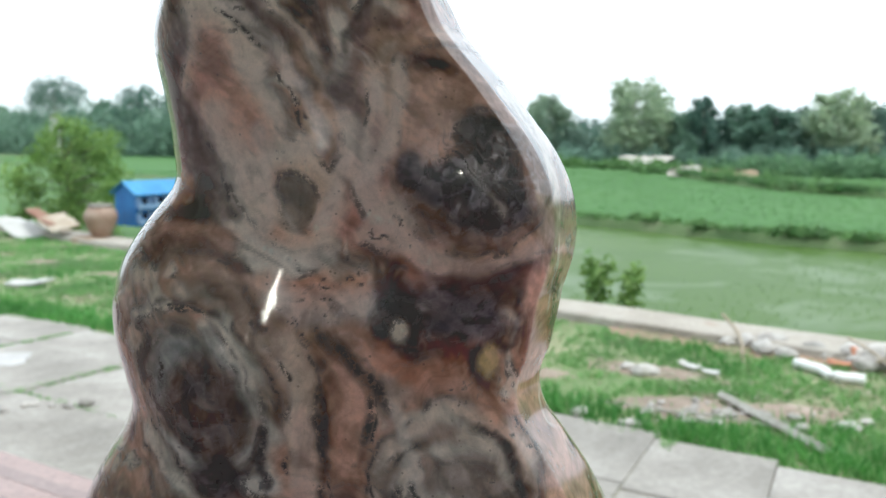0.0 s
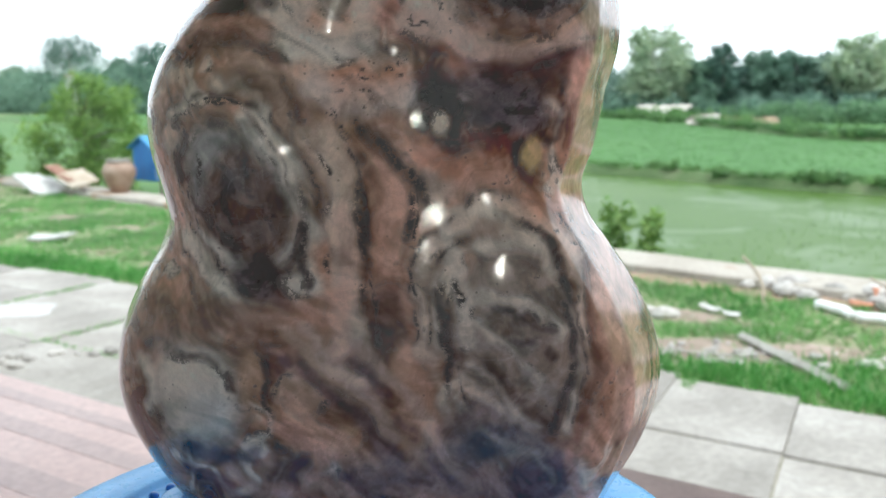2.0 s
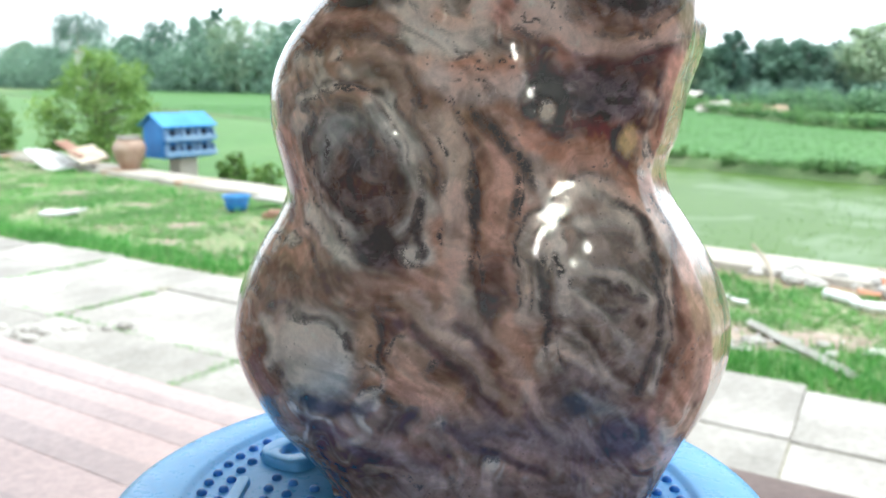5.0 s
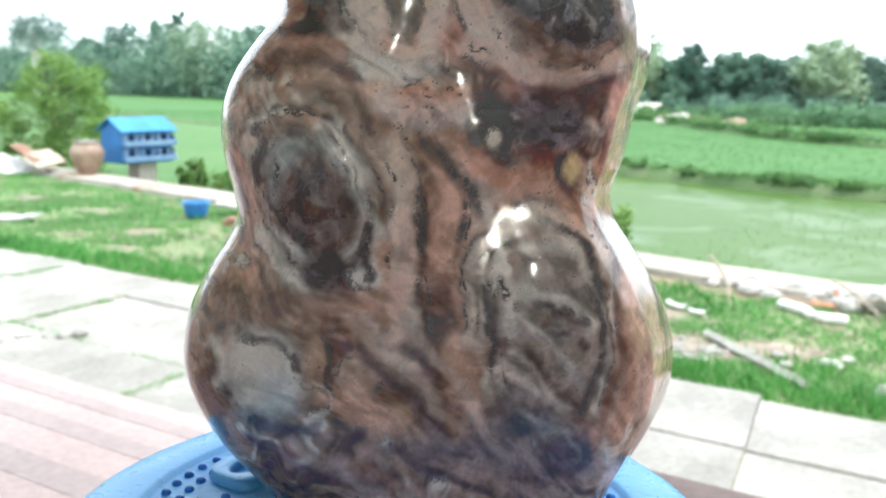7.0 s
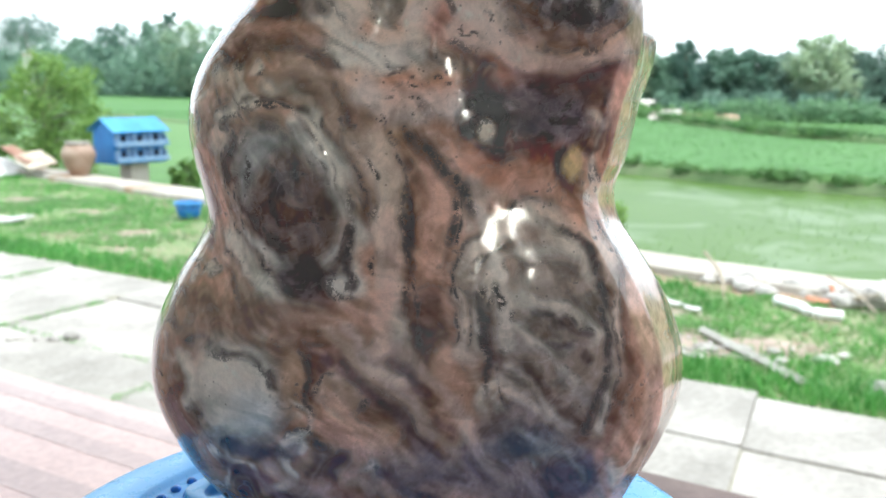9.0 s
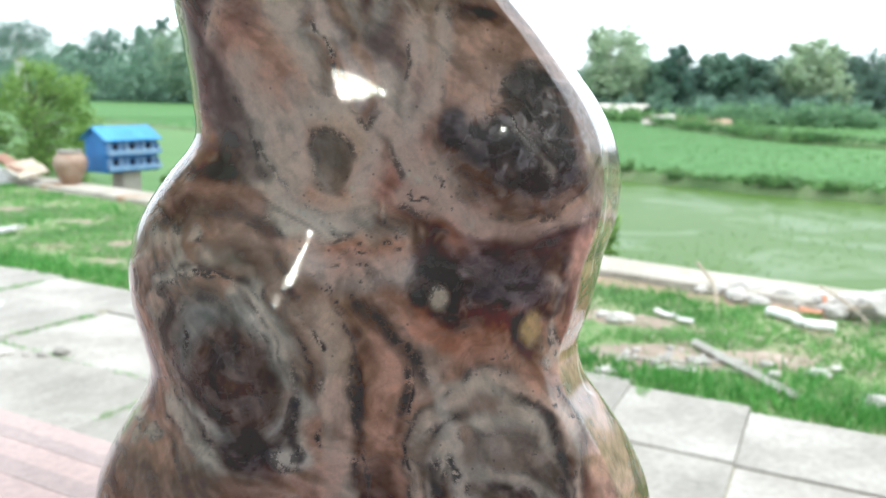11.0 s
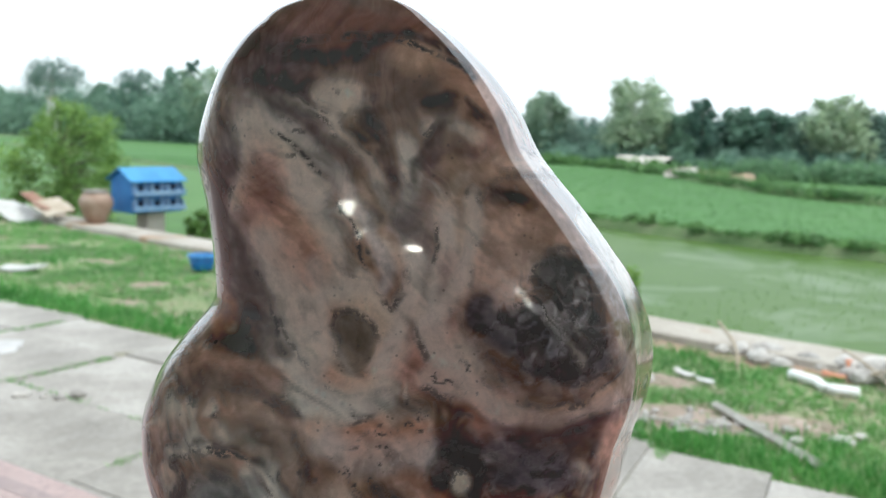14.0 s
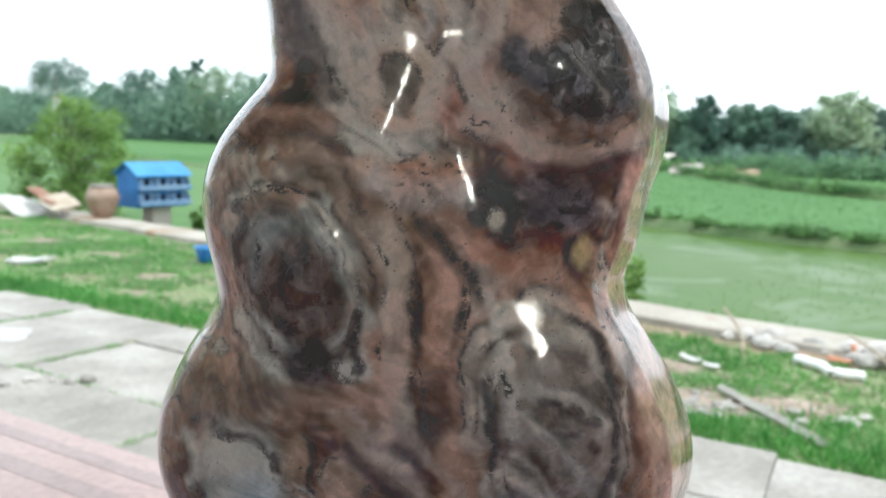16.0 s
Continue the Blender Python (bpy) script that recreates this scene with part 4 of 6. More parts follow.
# ---- pigeon loft, jar, debris ----
def pigeon_loft(at):
    L, W, H = 1.02, 0.66, 0.58
    loft = thing("pigeon_loft", at, "blue pigeon loft with two rows of nest holes on a pillar", "birdhouse")
    part("pillar", boxed(0.36, 0.36, 0.85, pose(0.08, 0, -0.17), 0.01), PILLAR, loft, "pinkish plastered pillar")
    body = part("body", boxed(L, W, H, pose(0, 0, 0.25 + H / 2), 0.006), LOFT_BLUE, loft)
    ridge, eave, over = 1.03, 0.8, 0.1
    for s in (-1, 1):
        slope = math.atan2(ridge - eave, W / 2 + over)
        length = math.hypot(ridge - eave, W / 2 + over)
        part("roof_sheet", boxed(L + 0.12, length, 0.015, pose(0, s * (W / 2 + over) / 2, (ridge + eave) / 2 + 0.012, -s * math.degrees(slope)), 0.003), LOFT_ROOF, loft, "bright blue roof sheet")
    for s in (-1, 1):
        g = bmesh.new()
        a = [g.verts.new((s * (L / 2 - 0.005), y, z)) for y, z in ((-W / 2, 0.82), (W / 2, 0.82), (0, 1.01))]
        b = [g.verts.new((s * (L / 2 - 0.025), y, z)) for y, z in ((-W / 2, 0.82), (W / 2, 0.82), (0, 1.01))]
        g.faces.new(a)
        g.faces.new(b[::-1])
        for i in range(3):
            g.faces.new((a[i], b[i], b[(i + 1) % 3], a[(i + 1) % 3]))
        bmesh.ops.recalc_face_normals(g, faces=g.faces)
        part("gable", g, LOFT_BLUE, loft)
    for row in range(2):
        z = 0.33 + 0.27 * row
        part("ledge", boxed(L + 0.02, 0.13, 0.018, pose(0, -W / 2 - 0.06, z - 0.03)), LOFT_BLUE, loft)
        part("ledge_rail", boxed(L + 0.02, 0.012, 0.085, pose(0, -W / 2 - 0.125, z + 0.012)), LEDGE, loft, "pale rail along the ledge")
        for k in range(4):
            part("divider", boxed(0.018, 0.1, 0.17, pose(-0.49 + 0.327 * k, -W / 2 - 0.05, z + 0.07)), LEDGE, loft)
        for k in range(3):
            x = -0.327 + 0.327 * k
            # solid dark plate: the hole's inner shade is put into its colour
            part("nest_hole", boxed(0.09, 0.012, 0.105, pose(x, -W / 2 - 0.006, z + 0.1), 0.004), HOLE_SHADE, loft, "dark plate painted as a nest hole's shade")
            for s in (-1, 1):
                part("nest_frame", boxed(0.075, 0.01, 0.17, pose(x + 0.1 * s, -W / 2 - 0.006, z + 0.1)), LEDGE, loft)
    return loft


pigeon_loft(pose(-4.95, 15.35, -0.01, 0, 0, 50) @ Matrix.Diagonal((0.93, 0.93, 0.93, 1)))


def clay_jar(at):
    jar = thing("clay_jar", at, "large brown clay jar with a grey rim on the low wall", "jar")
    part("body", lathe([(0, 0), (0.13, 0), (0.15, 0.02), (0.22, 0.16), (0.265, 0.3), (0.265, 0.36), (0.22, 0.45), (0.17, 0.485), (0.14, 0.47), (0.05, 0.44), (0, 0.44)], 40), CLAY, jar, smooth=True)
    part("rim", lathe([(0.15, 0.475), (0.185, 0.478), (0.195, 0.5), (0.19, 0.525), (0.165, 0.53), (0.15, 0.515), (0.15, 0.475)], 40), GREY_CLAY, jar, "greyish worn rim", smooth=True)
    return jar


clay_jar(pose(-5.52, 14.6, 0.085))


def sheet(name, sx, sy, sz, at, mat, label, category, curl=0.1, seed=0):
    """A loose bent sheet or board with thickness."""
    bm = bmesh.new()
    n = 8
    tops, lows = [], []
    for i in range(n + 1):
        for j in range(n + 1):
            x, y = (i / n - 0.5) * sx, (j / n - 0.5) * sy
            if i in (0, n) or j in (0, n):
                x += 0.06 * sx * noise.noise(Vector((i, j, seed)) * 0.9)
                y += 0.06 * sy * noise.noise(Vector((j, i, seed + 4)) * 0.9)
            z = curl * (0.5 * noise.noise(Vector((x * 2.2, y * 2.2, seed))) + 0.5 * (2 * x / sx) ** 2 * 0.4)
            tops.append(bm.verts.new((x, y, z + sz)))
            lows.append(bm.verts.new((x, y, z)))
    k = n + 1
    for i in range(n):
        for j in range(n):
            a, b, c, d = i * k + j, (i + 1) * k + j, (i + 1) * k + j + 1, i * k + j + 1
            bm.faces.new([tops[q] for q in (a, b, c, d)])
            bm.faces.new([lows[q] for q in (d, c, b, a)])
            for p, q, edge in ((a, b, j == 0), (b, c, i == n - 1), (c, d, j == n - 1), (d, a, i == 0)):
                if edge:
                    bm.faces.new((lows[p], lows[q], tops[q], tops[p]))
    bmesh.ops.recalc_face_normals(bm, faces=bm.faces)
    ob = new(name, mesh_of(name, bm, mat))
    ob.matrix_world = at
    return tagged(ob, label, category)


sheet("plastic_sheet", 1.0, 0.5, 0.03, pose(-7.1, 15.3, 0.12, 10, 16, -30), WHITE, "crumpled white plastic sheet on the rubbish heap", "sheet", 0.22, 1)
sheet("plastic_sheet", 0.55, 0.5, 0.025, pose(-6.55, 14.95, 0.14, -8, 22, 10), WHITE, "bent white plastic panel on the rubbish heap", "sheet", 0.15, 2)
sheet("cardboard", 0.8, 0.45, 0.03, pose(-6.35, 14.95, 0.25, 14, 12, -50), CREAM_BOARD, "cream cardboard lying on the rubbish heap", "board", 0.12, 3)
sheet("old_board", 0.9, 0.22, 0.03, pose(-6.7, 15.2, 0.33, 4, 14, -40), BRICK, "reddish broken board on the rubbish heap", "board", 0.05, 4)
sheet("white_tray", 0.48, 0.22, 0.03, pose(-4.68, 10.15, 0.03, 3, -4, -8), WHITE, "flat white plastic scrap on the grass", "scrap", 0.06, 5)
sheet("cement_smear", 0.95, 0.4, 0.004, pose(-3.6, 6.62, 0.033, 0, 0, 4), PALE_CEMENT, "flat dried smear of pale cement on the concrete", "cement", 0.0, 8)


def basin(at):
    tub = thing("plastic_basin", at, "blue plastic basin standing on the grass", "basin")
    part("bowl", lathe([(0, 0), (0.13, 0), (0.15, 0.02), (0.2, 0.2), (0.19, 0.2), (0.145, 0.03), (0, 0.02)], 32), LOFT_BLUE, tub, smooth=True)
    part("rim", lathe([(0.19, 0.19), (0.22, 0.192), (0.225, 0.205), (0.2, 0.212), (0.19, 0.205), (0.19, 0.19)], 32), LOFT_ROOF, tub, smooth=True)
    return tub


basin(pose(-2.78, 10.6, 0.02) @ Matrix.Diagonal((0.8, 0.8, 0.85, 1)))
sheet("grey_plank", 0.75, 0.2, 0.03, pose(-2.25, 10.75, 0.1, 2, 3, -20), WOOD, "grey plank lying across the grass", "plank", 0.02, 9)


def rock(name, at, size, seed, mat, label, category, group=""):
    ob = new(name, mesh_of(name, rugged(seed, size), mat))
    ob.matrix_world = at
    return tagged(ob, label, category, group)


def brick_at(x, y, z, turn, tilt=0):
    ob = new("loose_brick", mesh_of("loose_brick", boxed(0.22, 0.105, 0.06, None, 0.006), BRICK))
    ob.matrix_world = pose(x, y, z, tilt, 0, turn)
    return tagged(ob, "loose red clay brick on the grass", "brick", "loose bricks on the grass")


for x, y, z, turn, tilt in ((-2.25, 10.1, 0.035, 10, 0), (-2.02, 10.0, 0.035, -35, 0), (-2.15, 9.92, 0.09, -15, 6), (-1.9, 9.85, 0.035, 30, 0), (-1.75, 9.95, 0.035, -60, 0)):
    brick_at(x, y, z, turn, tilt)

# rubble along the wall and on the grass
rr = random.Random(9)
for k in range(30):
    f = rr.random() ** 0.7
    p = Vector((2.35, 7.3)).lerp(Vector((4.3, 5.75)), f) + Vector((rr.gauss(0, 0.08), rr.gauss(0, 0.1)))
    s = rr.uniform(0.05, 0.13) * (1.5 if f > 0.55 else 1.0)
    rock("rubble_stone", pose(p.x, p.y, 0.0, 0, 0, rr.uniform(0, 360)), (s * 1.4, s, s * 0.8), k, RUBBLE, "broken grey rubble stone beside the low wall", "stone", "rubble beside the low wall")
for k in range(16):
    p = Vector((-2.65, 5.4)) + Vector((rr.gauss(0, 0.14), rr.gauss(0, 0.16)))
    s = rr.uniform(0.015, 0.045)
    rock("rubble_bit", pose(p.x, p.y, 0.03, 0, 0, rr.uniform(0, 360)), (s * 1.3, s, s * 0.7), 40 + k, RUBBLE, "small broken mortar piece on the concrete", "stone", "mortar pieces on the concrete")
for k, (x, y, s) in enumerate(((1.45, 6.35, 0.07), (1.35, 6.5, 0.05), (0.9, 8.1, 0.05), (2.35, 5.1, 0.05), (2.5, 5.2, 0.04), (1.7, 8.3, 0.06), (2.45, 4.6, 0.06), (1.1, 5.15, 0.05), (0.85, 5.4, 0.05))):
    rock("yard_stone", pose(x, y, 0.0, 0, 0, 50 * k), (s * 1.5, s, s * 0.7), 70 + k, RUBBLE, "pale broken stone lying in the grass", "stone", "stones in the grass")


for k in range(34):
    p = Vector((1.62, 5.32)) + Vector((rr.gauss(0, 0.28), rr.gauss(0, 0.16)))
    q = rr.uniform(0.012, 0.036)
    rock("yard_pebble", pose(p.x, p.y, 0.012, 0, 0, rr.uniform(0, 360)), (q * 1.4, q, q * 0.7), 120 + k, RUBBLE, "small pale pebble on bare soil beside the timber", "stone", "pebbles beside the timber")


def bar_between(name, a, b, r, mat, label, category, sag=0.0, around=10, square=False):
    a, b = Vector(a), Vector(b)
    pts = [a.lerp(b, k / 6) + Vector((0, 0, 0.003 * math.sin(k * 2.1))) + (b - a).cross(Vector((0, 0, 1))).normalized() * sag * math.sin(math.pi * k / 6) for k in range(7)]
    ob = new(name, mesh_of(name, tube(pts, [r * (1 + 0.02 * math.sin(k * 3)) for k in range(7)], 4 if square else around), mat, not square))
    return tagged(ob, label, category)


bar_between("timber_beam", (1.785, 5.68, 0.046), (2.027, 4.652, 0.044), 0.03, WOOD, "weathered grey timber post lying on the grass", "timber", square=True)
bar_between("branch", (1.0, 5.6, 0.03), (1.75, 5.3, 0.03), 0.006, WOOD, "thin dry branch on bare soil", "branch", 0.05)
bar_between("branch", (1.3, 5.4, 0.03), (1.9, 5.1, 0.03), 0.005, WOOD, "thin dry branch on bare soil", "branch", -0.04)
bar_between("plastic_pipe", (2.592, 6.535, 0.04), (2.705, 6.185, 0.04), 0.036, PIPE, "white plastic pipe piece lying on the grass", "pipe", -0.05)
bar_between("plastic_pipe", (2.72, 6.16, 0.04), (2.9, 6.085, 0.04), 0.036, PIPE, "white plastic pipe piece lying on the grass", "pipe", 0.01)
bar_between("dry_stalk", (2.28, 6.75, 0.0), (2.22, 7.1, 0.3), 0.012, CREAM_BOARD, "pale dry curved stalk standing in the grass", "stalk", 0.06)
bar_between("dry_stalk", (2.95, 6.75, 0.02), (3.35, 6.35, 0.1), 0.012, CREAM_BOARD, "pale dry bent stalk in the grass", "stalk", 0.08)
bar_between("dry_stalk", (3.05, 6.7, 0.02), (3.2, 6.2, 0.16), 0.01, CREAM_BOARD, "pale dry bent stalk in the grass", "stalk", -0.06)
sheet("orange_scrap", 0.07, 0.06, 0.01, pose(3.08, 6.66, 0.1, 60, 10, 20), ORANGE, "small orange plastic scrap beside the rubble", "scrap", 0.03, 12)
sheet("orange_scrap", 0.16, 0.06, 0.01, pose(2.93, 6.56, 0.03, 4, 6, -30), ORANGE, "flat faded orange plastic scrap on soil", "scrap", 0.03, 13)
sheet("paper_scrap", 0.15, 0.07, 0.01, pose(1.8, 6.48, 0.03, 6, 8, -40), WHITE, "crumpled pale paper scrap on the grass", "scrap", 0.06, 14)
sheet("paper_scrap", 0.12, 0.07, 0.01, pose(1.9, 6.3, 0.03, 6, 8, -10), WHITE, "crumpled pale paper scrap on the grass", "scrap", 0.04, 15)
bar_between("dry_stalk", (3.2, 6.2, 0.02), (3.0, 6.6, 0.22), 0.01, CREAM_BOARD, "pale dry bent stalk in the grass", "stalk", 0.05)

# ---- stool ----
SEAT = Vector((-0.06, 0.358, 1.436))


def build_stool():
    stool = thing("plastic_stool", pose(SEAT.x, SEAT.y, FLOOR_Z, 0, 0, 20), "round blue plastic stool with a studded seat, scuffed", "stool")
    h = SEAT.z - FLOOR_Z
    hole = 0.024
    seat = part("seat", lathe([(hole, h - 0.014), (hole, h - 0.002), (hole + 0.002, h), (0.117, h), (0.1185, h + 0.0006), (0.1195, h + 0.0024), (0.122, h + 0.003), (0.146, h + 0.001), (0.152, h - 0.002), (0.157, h - 0.011), (0.158, h - 0.04),
                               (0.155, h - 0.04), (0.153, h - 0.013), (0.145, h - 0.006), (hole, h - 0.014)], 96), BLUE, stool, smooth=True)
    # six raised pads with holes, set round the seat
    for k in range(6):
        bm = bmesh.new()
        outer, inner = [], []
        n = 28
        for i in range(n):
            a = 2 * math.pi * i / n
            c, q = math.cos(a), math.sin(a)
            outer.append((0.0165 * math.copysign(abs(c) ** 0.7, c), 0.0155 * math.copysign(abs(q) ** 0.7, q) * (1 - 0.18 * c)))
            inner.append((0.0066 * c, 0.0084 * q))
        rings = [[bm.verts.new((x * s, y * s, z)) for x, y in ring] for ring, s, z in ((outer, 1.04, 0.0), (outer, 1.0, 0.004), (outer, 0.94, 0.005), (inner, 1.15, 0.005), (inner, 1.0, 0.004), (inner, 0.95, 0.0005))]
        for a, b in zip(rings, rings[1:]):
            for i in range(n):
                j = (i + 1) % n
                bm.faces.new((a[i], a[j], b[j], b[i]))
        bm.faces.new(rings[-1])
        bmesh.ops.recalc_face_normals(bm, faces=bm.faces)
        a = radians(60 * k + 10)
        part("raised_pad", bm, BLUE, seat, "raised square pad with an oval hole", True, pose(0.088 * math.cos(a), 0.088 * math.sin(a), h, 0, 0, 60 * k + 10))
        b = a + radians(30)
        part("raised_bar", boxed(0.006, 0.026, 0.005, pose(0.095 * math.cos(b), 0.095 * math.sin(b), h + 0.0012, 0, 0, 60 * k + 40), 0.0012), BLUE, seat, "short raised bar")
    stud_bm = lathe([(0.0025, 0), (0.0024, 0.0012), (0.0016, 0.0022), (0, 0.0025)], 10)
    stud = mesh_of("stud", stud_bm, SHADED_BLUE, True)
    # two rings of studs with six breaks, and short rows between the pads
    for r, n, open_at in ((0.1125, 66, 11), (0.103, 60, 10)):
        for i in range(n):
            if i % open_at:
                a = 2 * math.pi * (i + 0.3) / n
                ob = new("stud", stud)
                ob.parent = seat
                ob.matrix_local = pose(r * math.cos(a), r * math.sin(a), h)
    for k in range(6):
        for r, n in ((0.082, 4), (0.072, 3), (0.06, 2), (0.046, 2)):
            for i in range(n):
                a = radians(60 * k + 40 + (i - (n - 1) / 2) * (0.0115 / r) * 57.3)
                ob = new("stud", stud)
                ob.parent = seat
                ob.matrix_local = pose(r * math.cos(a), r * math.sin(a), h)
    # four splayed legs with a ring brace
    for k in range(4):
        a = radians(90 * k + 45)
        bm = bmesh.new()
        rows = []
        for z, r, w in ((h - 0.03, 0.135, 0.05), (0.2, 0.16, 0.036), (0.0, 0.185, 0.028)):
            c = Vector((r * math.cos(a), r * math.sin(a), z))
            o, s = Vector((math.cos(a), math.sin(a), 0)), Vector((-math.sin(a), math.cos(a), 0))
            rows.append([bm.verts.new(c + o * x + s * y) for x, y in ((0.012, -w / 2), (0.02, 0), (0.012, w / 2), (-0.006, w / 2), (-0.002, 0), (-0.006, -w / 2))])
        for p, q in zip(rows, rows[1:]):
            for i in range(6):
                bm.faces.new((p[i], p[(i + 1) % 6], q[(i + 1) % 6], q[i]))
        bm.faces.new(rows[0])
        bm.faces.new(rows[-1][::-1])
        bmesh.ops.recalc_face_normals(bm, faces=bm.faces)
        part("leg", bm, BLUE, stool)
    part("ring_brace", lathe([(0.158, 0.19), (0.166, 0.19), (0.166, 0.215), (0.158, 0.215), (0.158, 0.19)], 48), BLUE, stool)
    return stool


build_stool()


# ---- the polished stone ----
def lattice(p, seed):
    """Smooth value noise in -1..1 at points p (n, 3)."""
    i = np.floor(p).astype(np.int64)
    f = p - i
    f = f * f * f * (f * (f * 6 - 15) + 10)
    out = np.zeros(len(p))
    for c in range(8):
        d = np.array([(c >> k) & 1 for k in range(3)])
        q = i + d
        h = (q[:, 0] * 374761393 + q[:, 1] * 668265263 + q[:, 2] * 2147483647 + seed * 144665) & 0x7FFFFFFF
        h = ((h ^ (h >> 13)) * 1274126177) & 0x7FFFFFFF
        h = (h ^ (h >> 16)) & 0xFFFF
        w = np.prod(np.where(d, f, 1 - f), axis=1)
        out += w * (h / 32767.5 - 1)
    return out


def cloud(p, scale, seed, octaves=4, gain=0.55):
    total, amp, s = np.zeros(len(p)), 1.0, scale
    for k in range(octaves):
        total += amp * lattice(p * s + 17.3 * k, seed + k)
        amp *= gain
        s *= 2.03
    return total


# heights and half outlines in millimetres, from the foot to the crown
STATION_Z = [0, 10, 26, 44, 66, 90, 114, 130, 142, 152, 172, 190, 206, 219, 231, 248, 268, 288, 306, 322, 334, 341, 346]
STATION_L = [82, 92, 108, 120, 127.5, 125, 113, 103, 98.5, 100, 104, 103, 96.5, 87.5, 78.5, 78, 81.5, 85.5, 81, 72.5, 61, 50, 32]
STATION_R = [62, 70, 79.5, 89, 95.5, 94, 84, 74, 66.5, 64, 70, 76.5, 81, 81.5, 79, 70.5, 53.5, 35.5, 26, 14.5, 2, -8, -22]


def smooth_curve(xs, ys, q):
    """A monotone-ish cubic through the stations."""
    xs, ys = np.array(xs, float), np.array(ys, float)
    d = np.gradient(ys, xs)
    k = np.clip(np.searchsorted(xs, q) - 1, 0, len(xs) - 2)
    h = xs[k + 1] - xs[k]
    t = (q - xs[k]) / h
    return ((1 + 2 * t) * (1 - t) ** 2 * ys[k] + t * (1 - t) ** 2 * h * d[k] + t * t * (3 - 2 * t) * ys[k + 1] + t * t * (t - 1) * h * d[k + 1])


CREAM, PALE, BROWN, SALMON = (0.6, 0.52, 0.43), (0.53, 0.5, 0.43), (0.16, 0.105, 0.08), (0.42, 0.255, 0.195)
DARK, PURPLE, GREY, TAN, OCHRE = (0.085, 0.076, 0.08), (0.145, 0.108, 0.115), (0.22, 0.2, 0.185), (0.3, 0.215, 0.16), (0.46, 0.34, 0.18)


def build_stone():
    rows, around = 560, 700
    zz = 346 * (0.5 - 0.5 * np.cos(np.pi * np.linspace(0, 1, rows)) * 0.35 - 0.325 * (1 - 2 * np.linspace(0, 1, rows)) + 0.0)
    zz = (zz - zz[0]) / (zz[-1] - zz[0]) * 345.6 + 0.0
    left, right = smooth_curve(STATION_Z, STATION_L, zz), smooth_curve(STATION_Z, STATION_R, zz)
    left = left * (1.045 - 0.055 * np.clip((zz - 240) / 60, 0, 1) - 0.02 * np.clip((120 - zz) / 40, 0, 1))
    right = right * (1.0 - 0.06 * np.clip((zz - 165) / 25, 0, 1) * np.clip((285 - zz) / 30, 0, 1))
    xc, a = (right - left) / 2, (right + left) / 2
    depth = (62 - 14 * np.clip((zz - 90) / 200, 0, 1)) * (1 - np.clip((zz - 270) / 76, 0, 1) ** 2.4 * 0.72) * (1 - np.clip((22 - zz) / 22, 0, 1) ** 2 * 0.2)
    # most of the mesh lies on the face
    share = np.arange(around) / around
    th = np.where(share < 0.74, np.pi * (1 + share / 0.74), np.pi * (share - 0.74) / 0.26)
    e = 2 / 2.35
    cx, cy = np.sign(np.cos(th)) * np.abs(np.cos(th)) ** e, np.sign(np.sin(th)) * np.abs(np.sin(th)) ** e
    # the right flank is a flat facet that turns sharply to the back
    turn_at = np.where(th > np.pi, (th - 1.5 * np.pi) / np.pi, 0.5 + th / np.pi)
    knots = [0, 0.12, 0.22, 0.3, 0.35, 0.41, 0.46, 0.49, 0.51, 0.6, 0.75, 0.88, 1]
    fx = np.interp(turn_at, knots, [0, 0.32, 0.6, 0.78, 0.86, 0.91, 0.96, 0.993, 1.0, 0.94, 0.75, 0.4, 0])
    fy = np.interp(turn_at, knots, [-1, -0.985, -0.955, -0.89, -0.8, -0.64, -0.48, -0.36, -0.24, 0.12, 0.56, 0.91, 1])
    flank = np.cos(th) > 0
    cx, cy = np.where(flank, fx, cx), np.where(flank, fy, cy)
    near_flank = (np.cos(th) > 0.1)
    for _ in range(14):
        cx, cy = (np.where(near_flank, (v * 2 + np.roll(v, 1) + np.roll(v, -1)) / 4, v) for v in (cx, cy))
    X = xc[:, None] + np.where(cx[None] > 0, 1.07 * right[:, None] - xc[:, None], a[:, None]) * cx[None]
    Y = (depth - 34)[:, None] + depth[:, None] * cy[None]
    Z = np.repeat(zz[:, None], around, 1)
    P = np.stack([X, Y, Z], -1).reshape(-1, 3)
    P[:, 2] = np.where(P[:, 2] > 300, 300 + (P[:, 2] - 300) * 0.87, P[:, 2])
    front = np.clip((24 - P[:, 1]) / 50, 0, 1) ** 0.8

    def swell(x, z, rx, rz, amount, turn=0.0):
        c, s = math.cos(radians(turn)), math.sin(radians(turn))
        dx, dz = P[:, 0] - x, P[:, 2] - z
        return amount * np.exp(-((dx * c + dz * s) / rx) ** 2 - ((-dx * s + dz * c) / rz) ** 2)

    lift = 0.8 * (swell(-66, 165, 30, 40, 9) + swell(40, 246, 32, 38, 11, 20) + swell(40, 106, 36, 46, 5) + swell(-88, 90, 32, 36, 4)
            + swell(-48, 280, 22, 40, 6, 20) + swell(-24, 228, 18, 22, 2) - swell(-5, 205, 20, 30, 5) - swell(10, 150, 26, 34, 5)
            - swell(-30, 105, 26, 24, 5) - swell(0, 290, 16, 24, 1.5) + swell(-14, 284, 16, 16, 2) - swell(-80, 232, 18, 16, 6) - swell(48, 166, 14, 14, 5) - swell(-90, 122, 20, 12, 4))
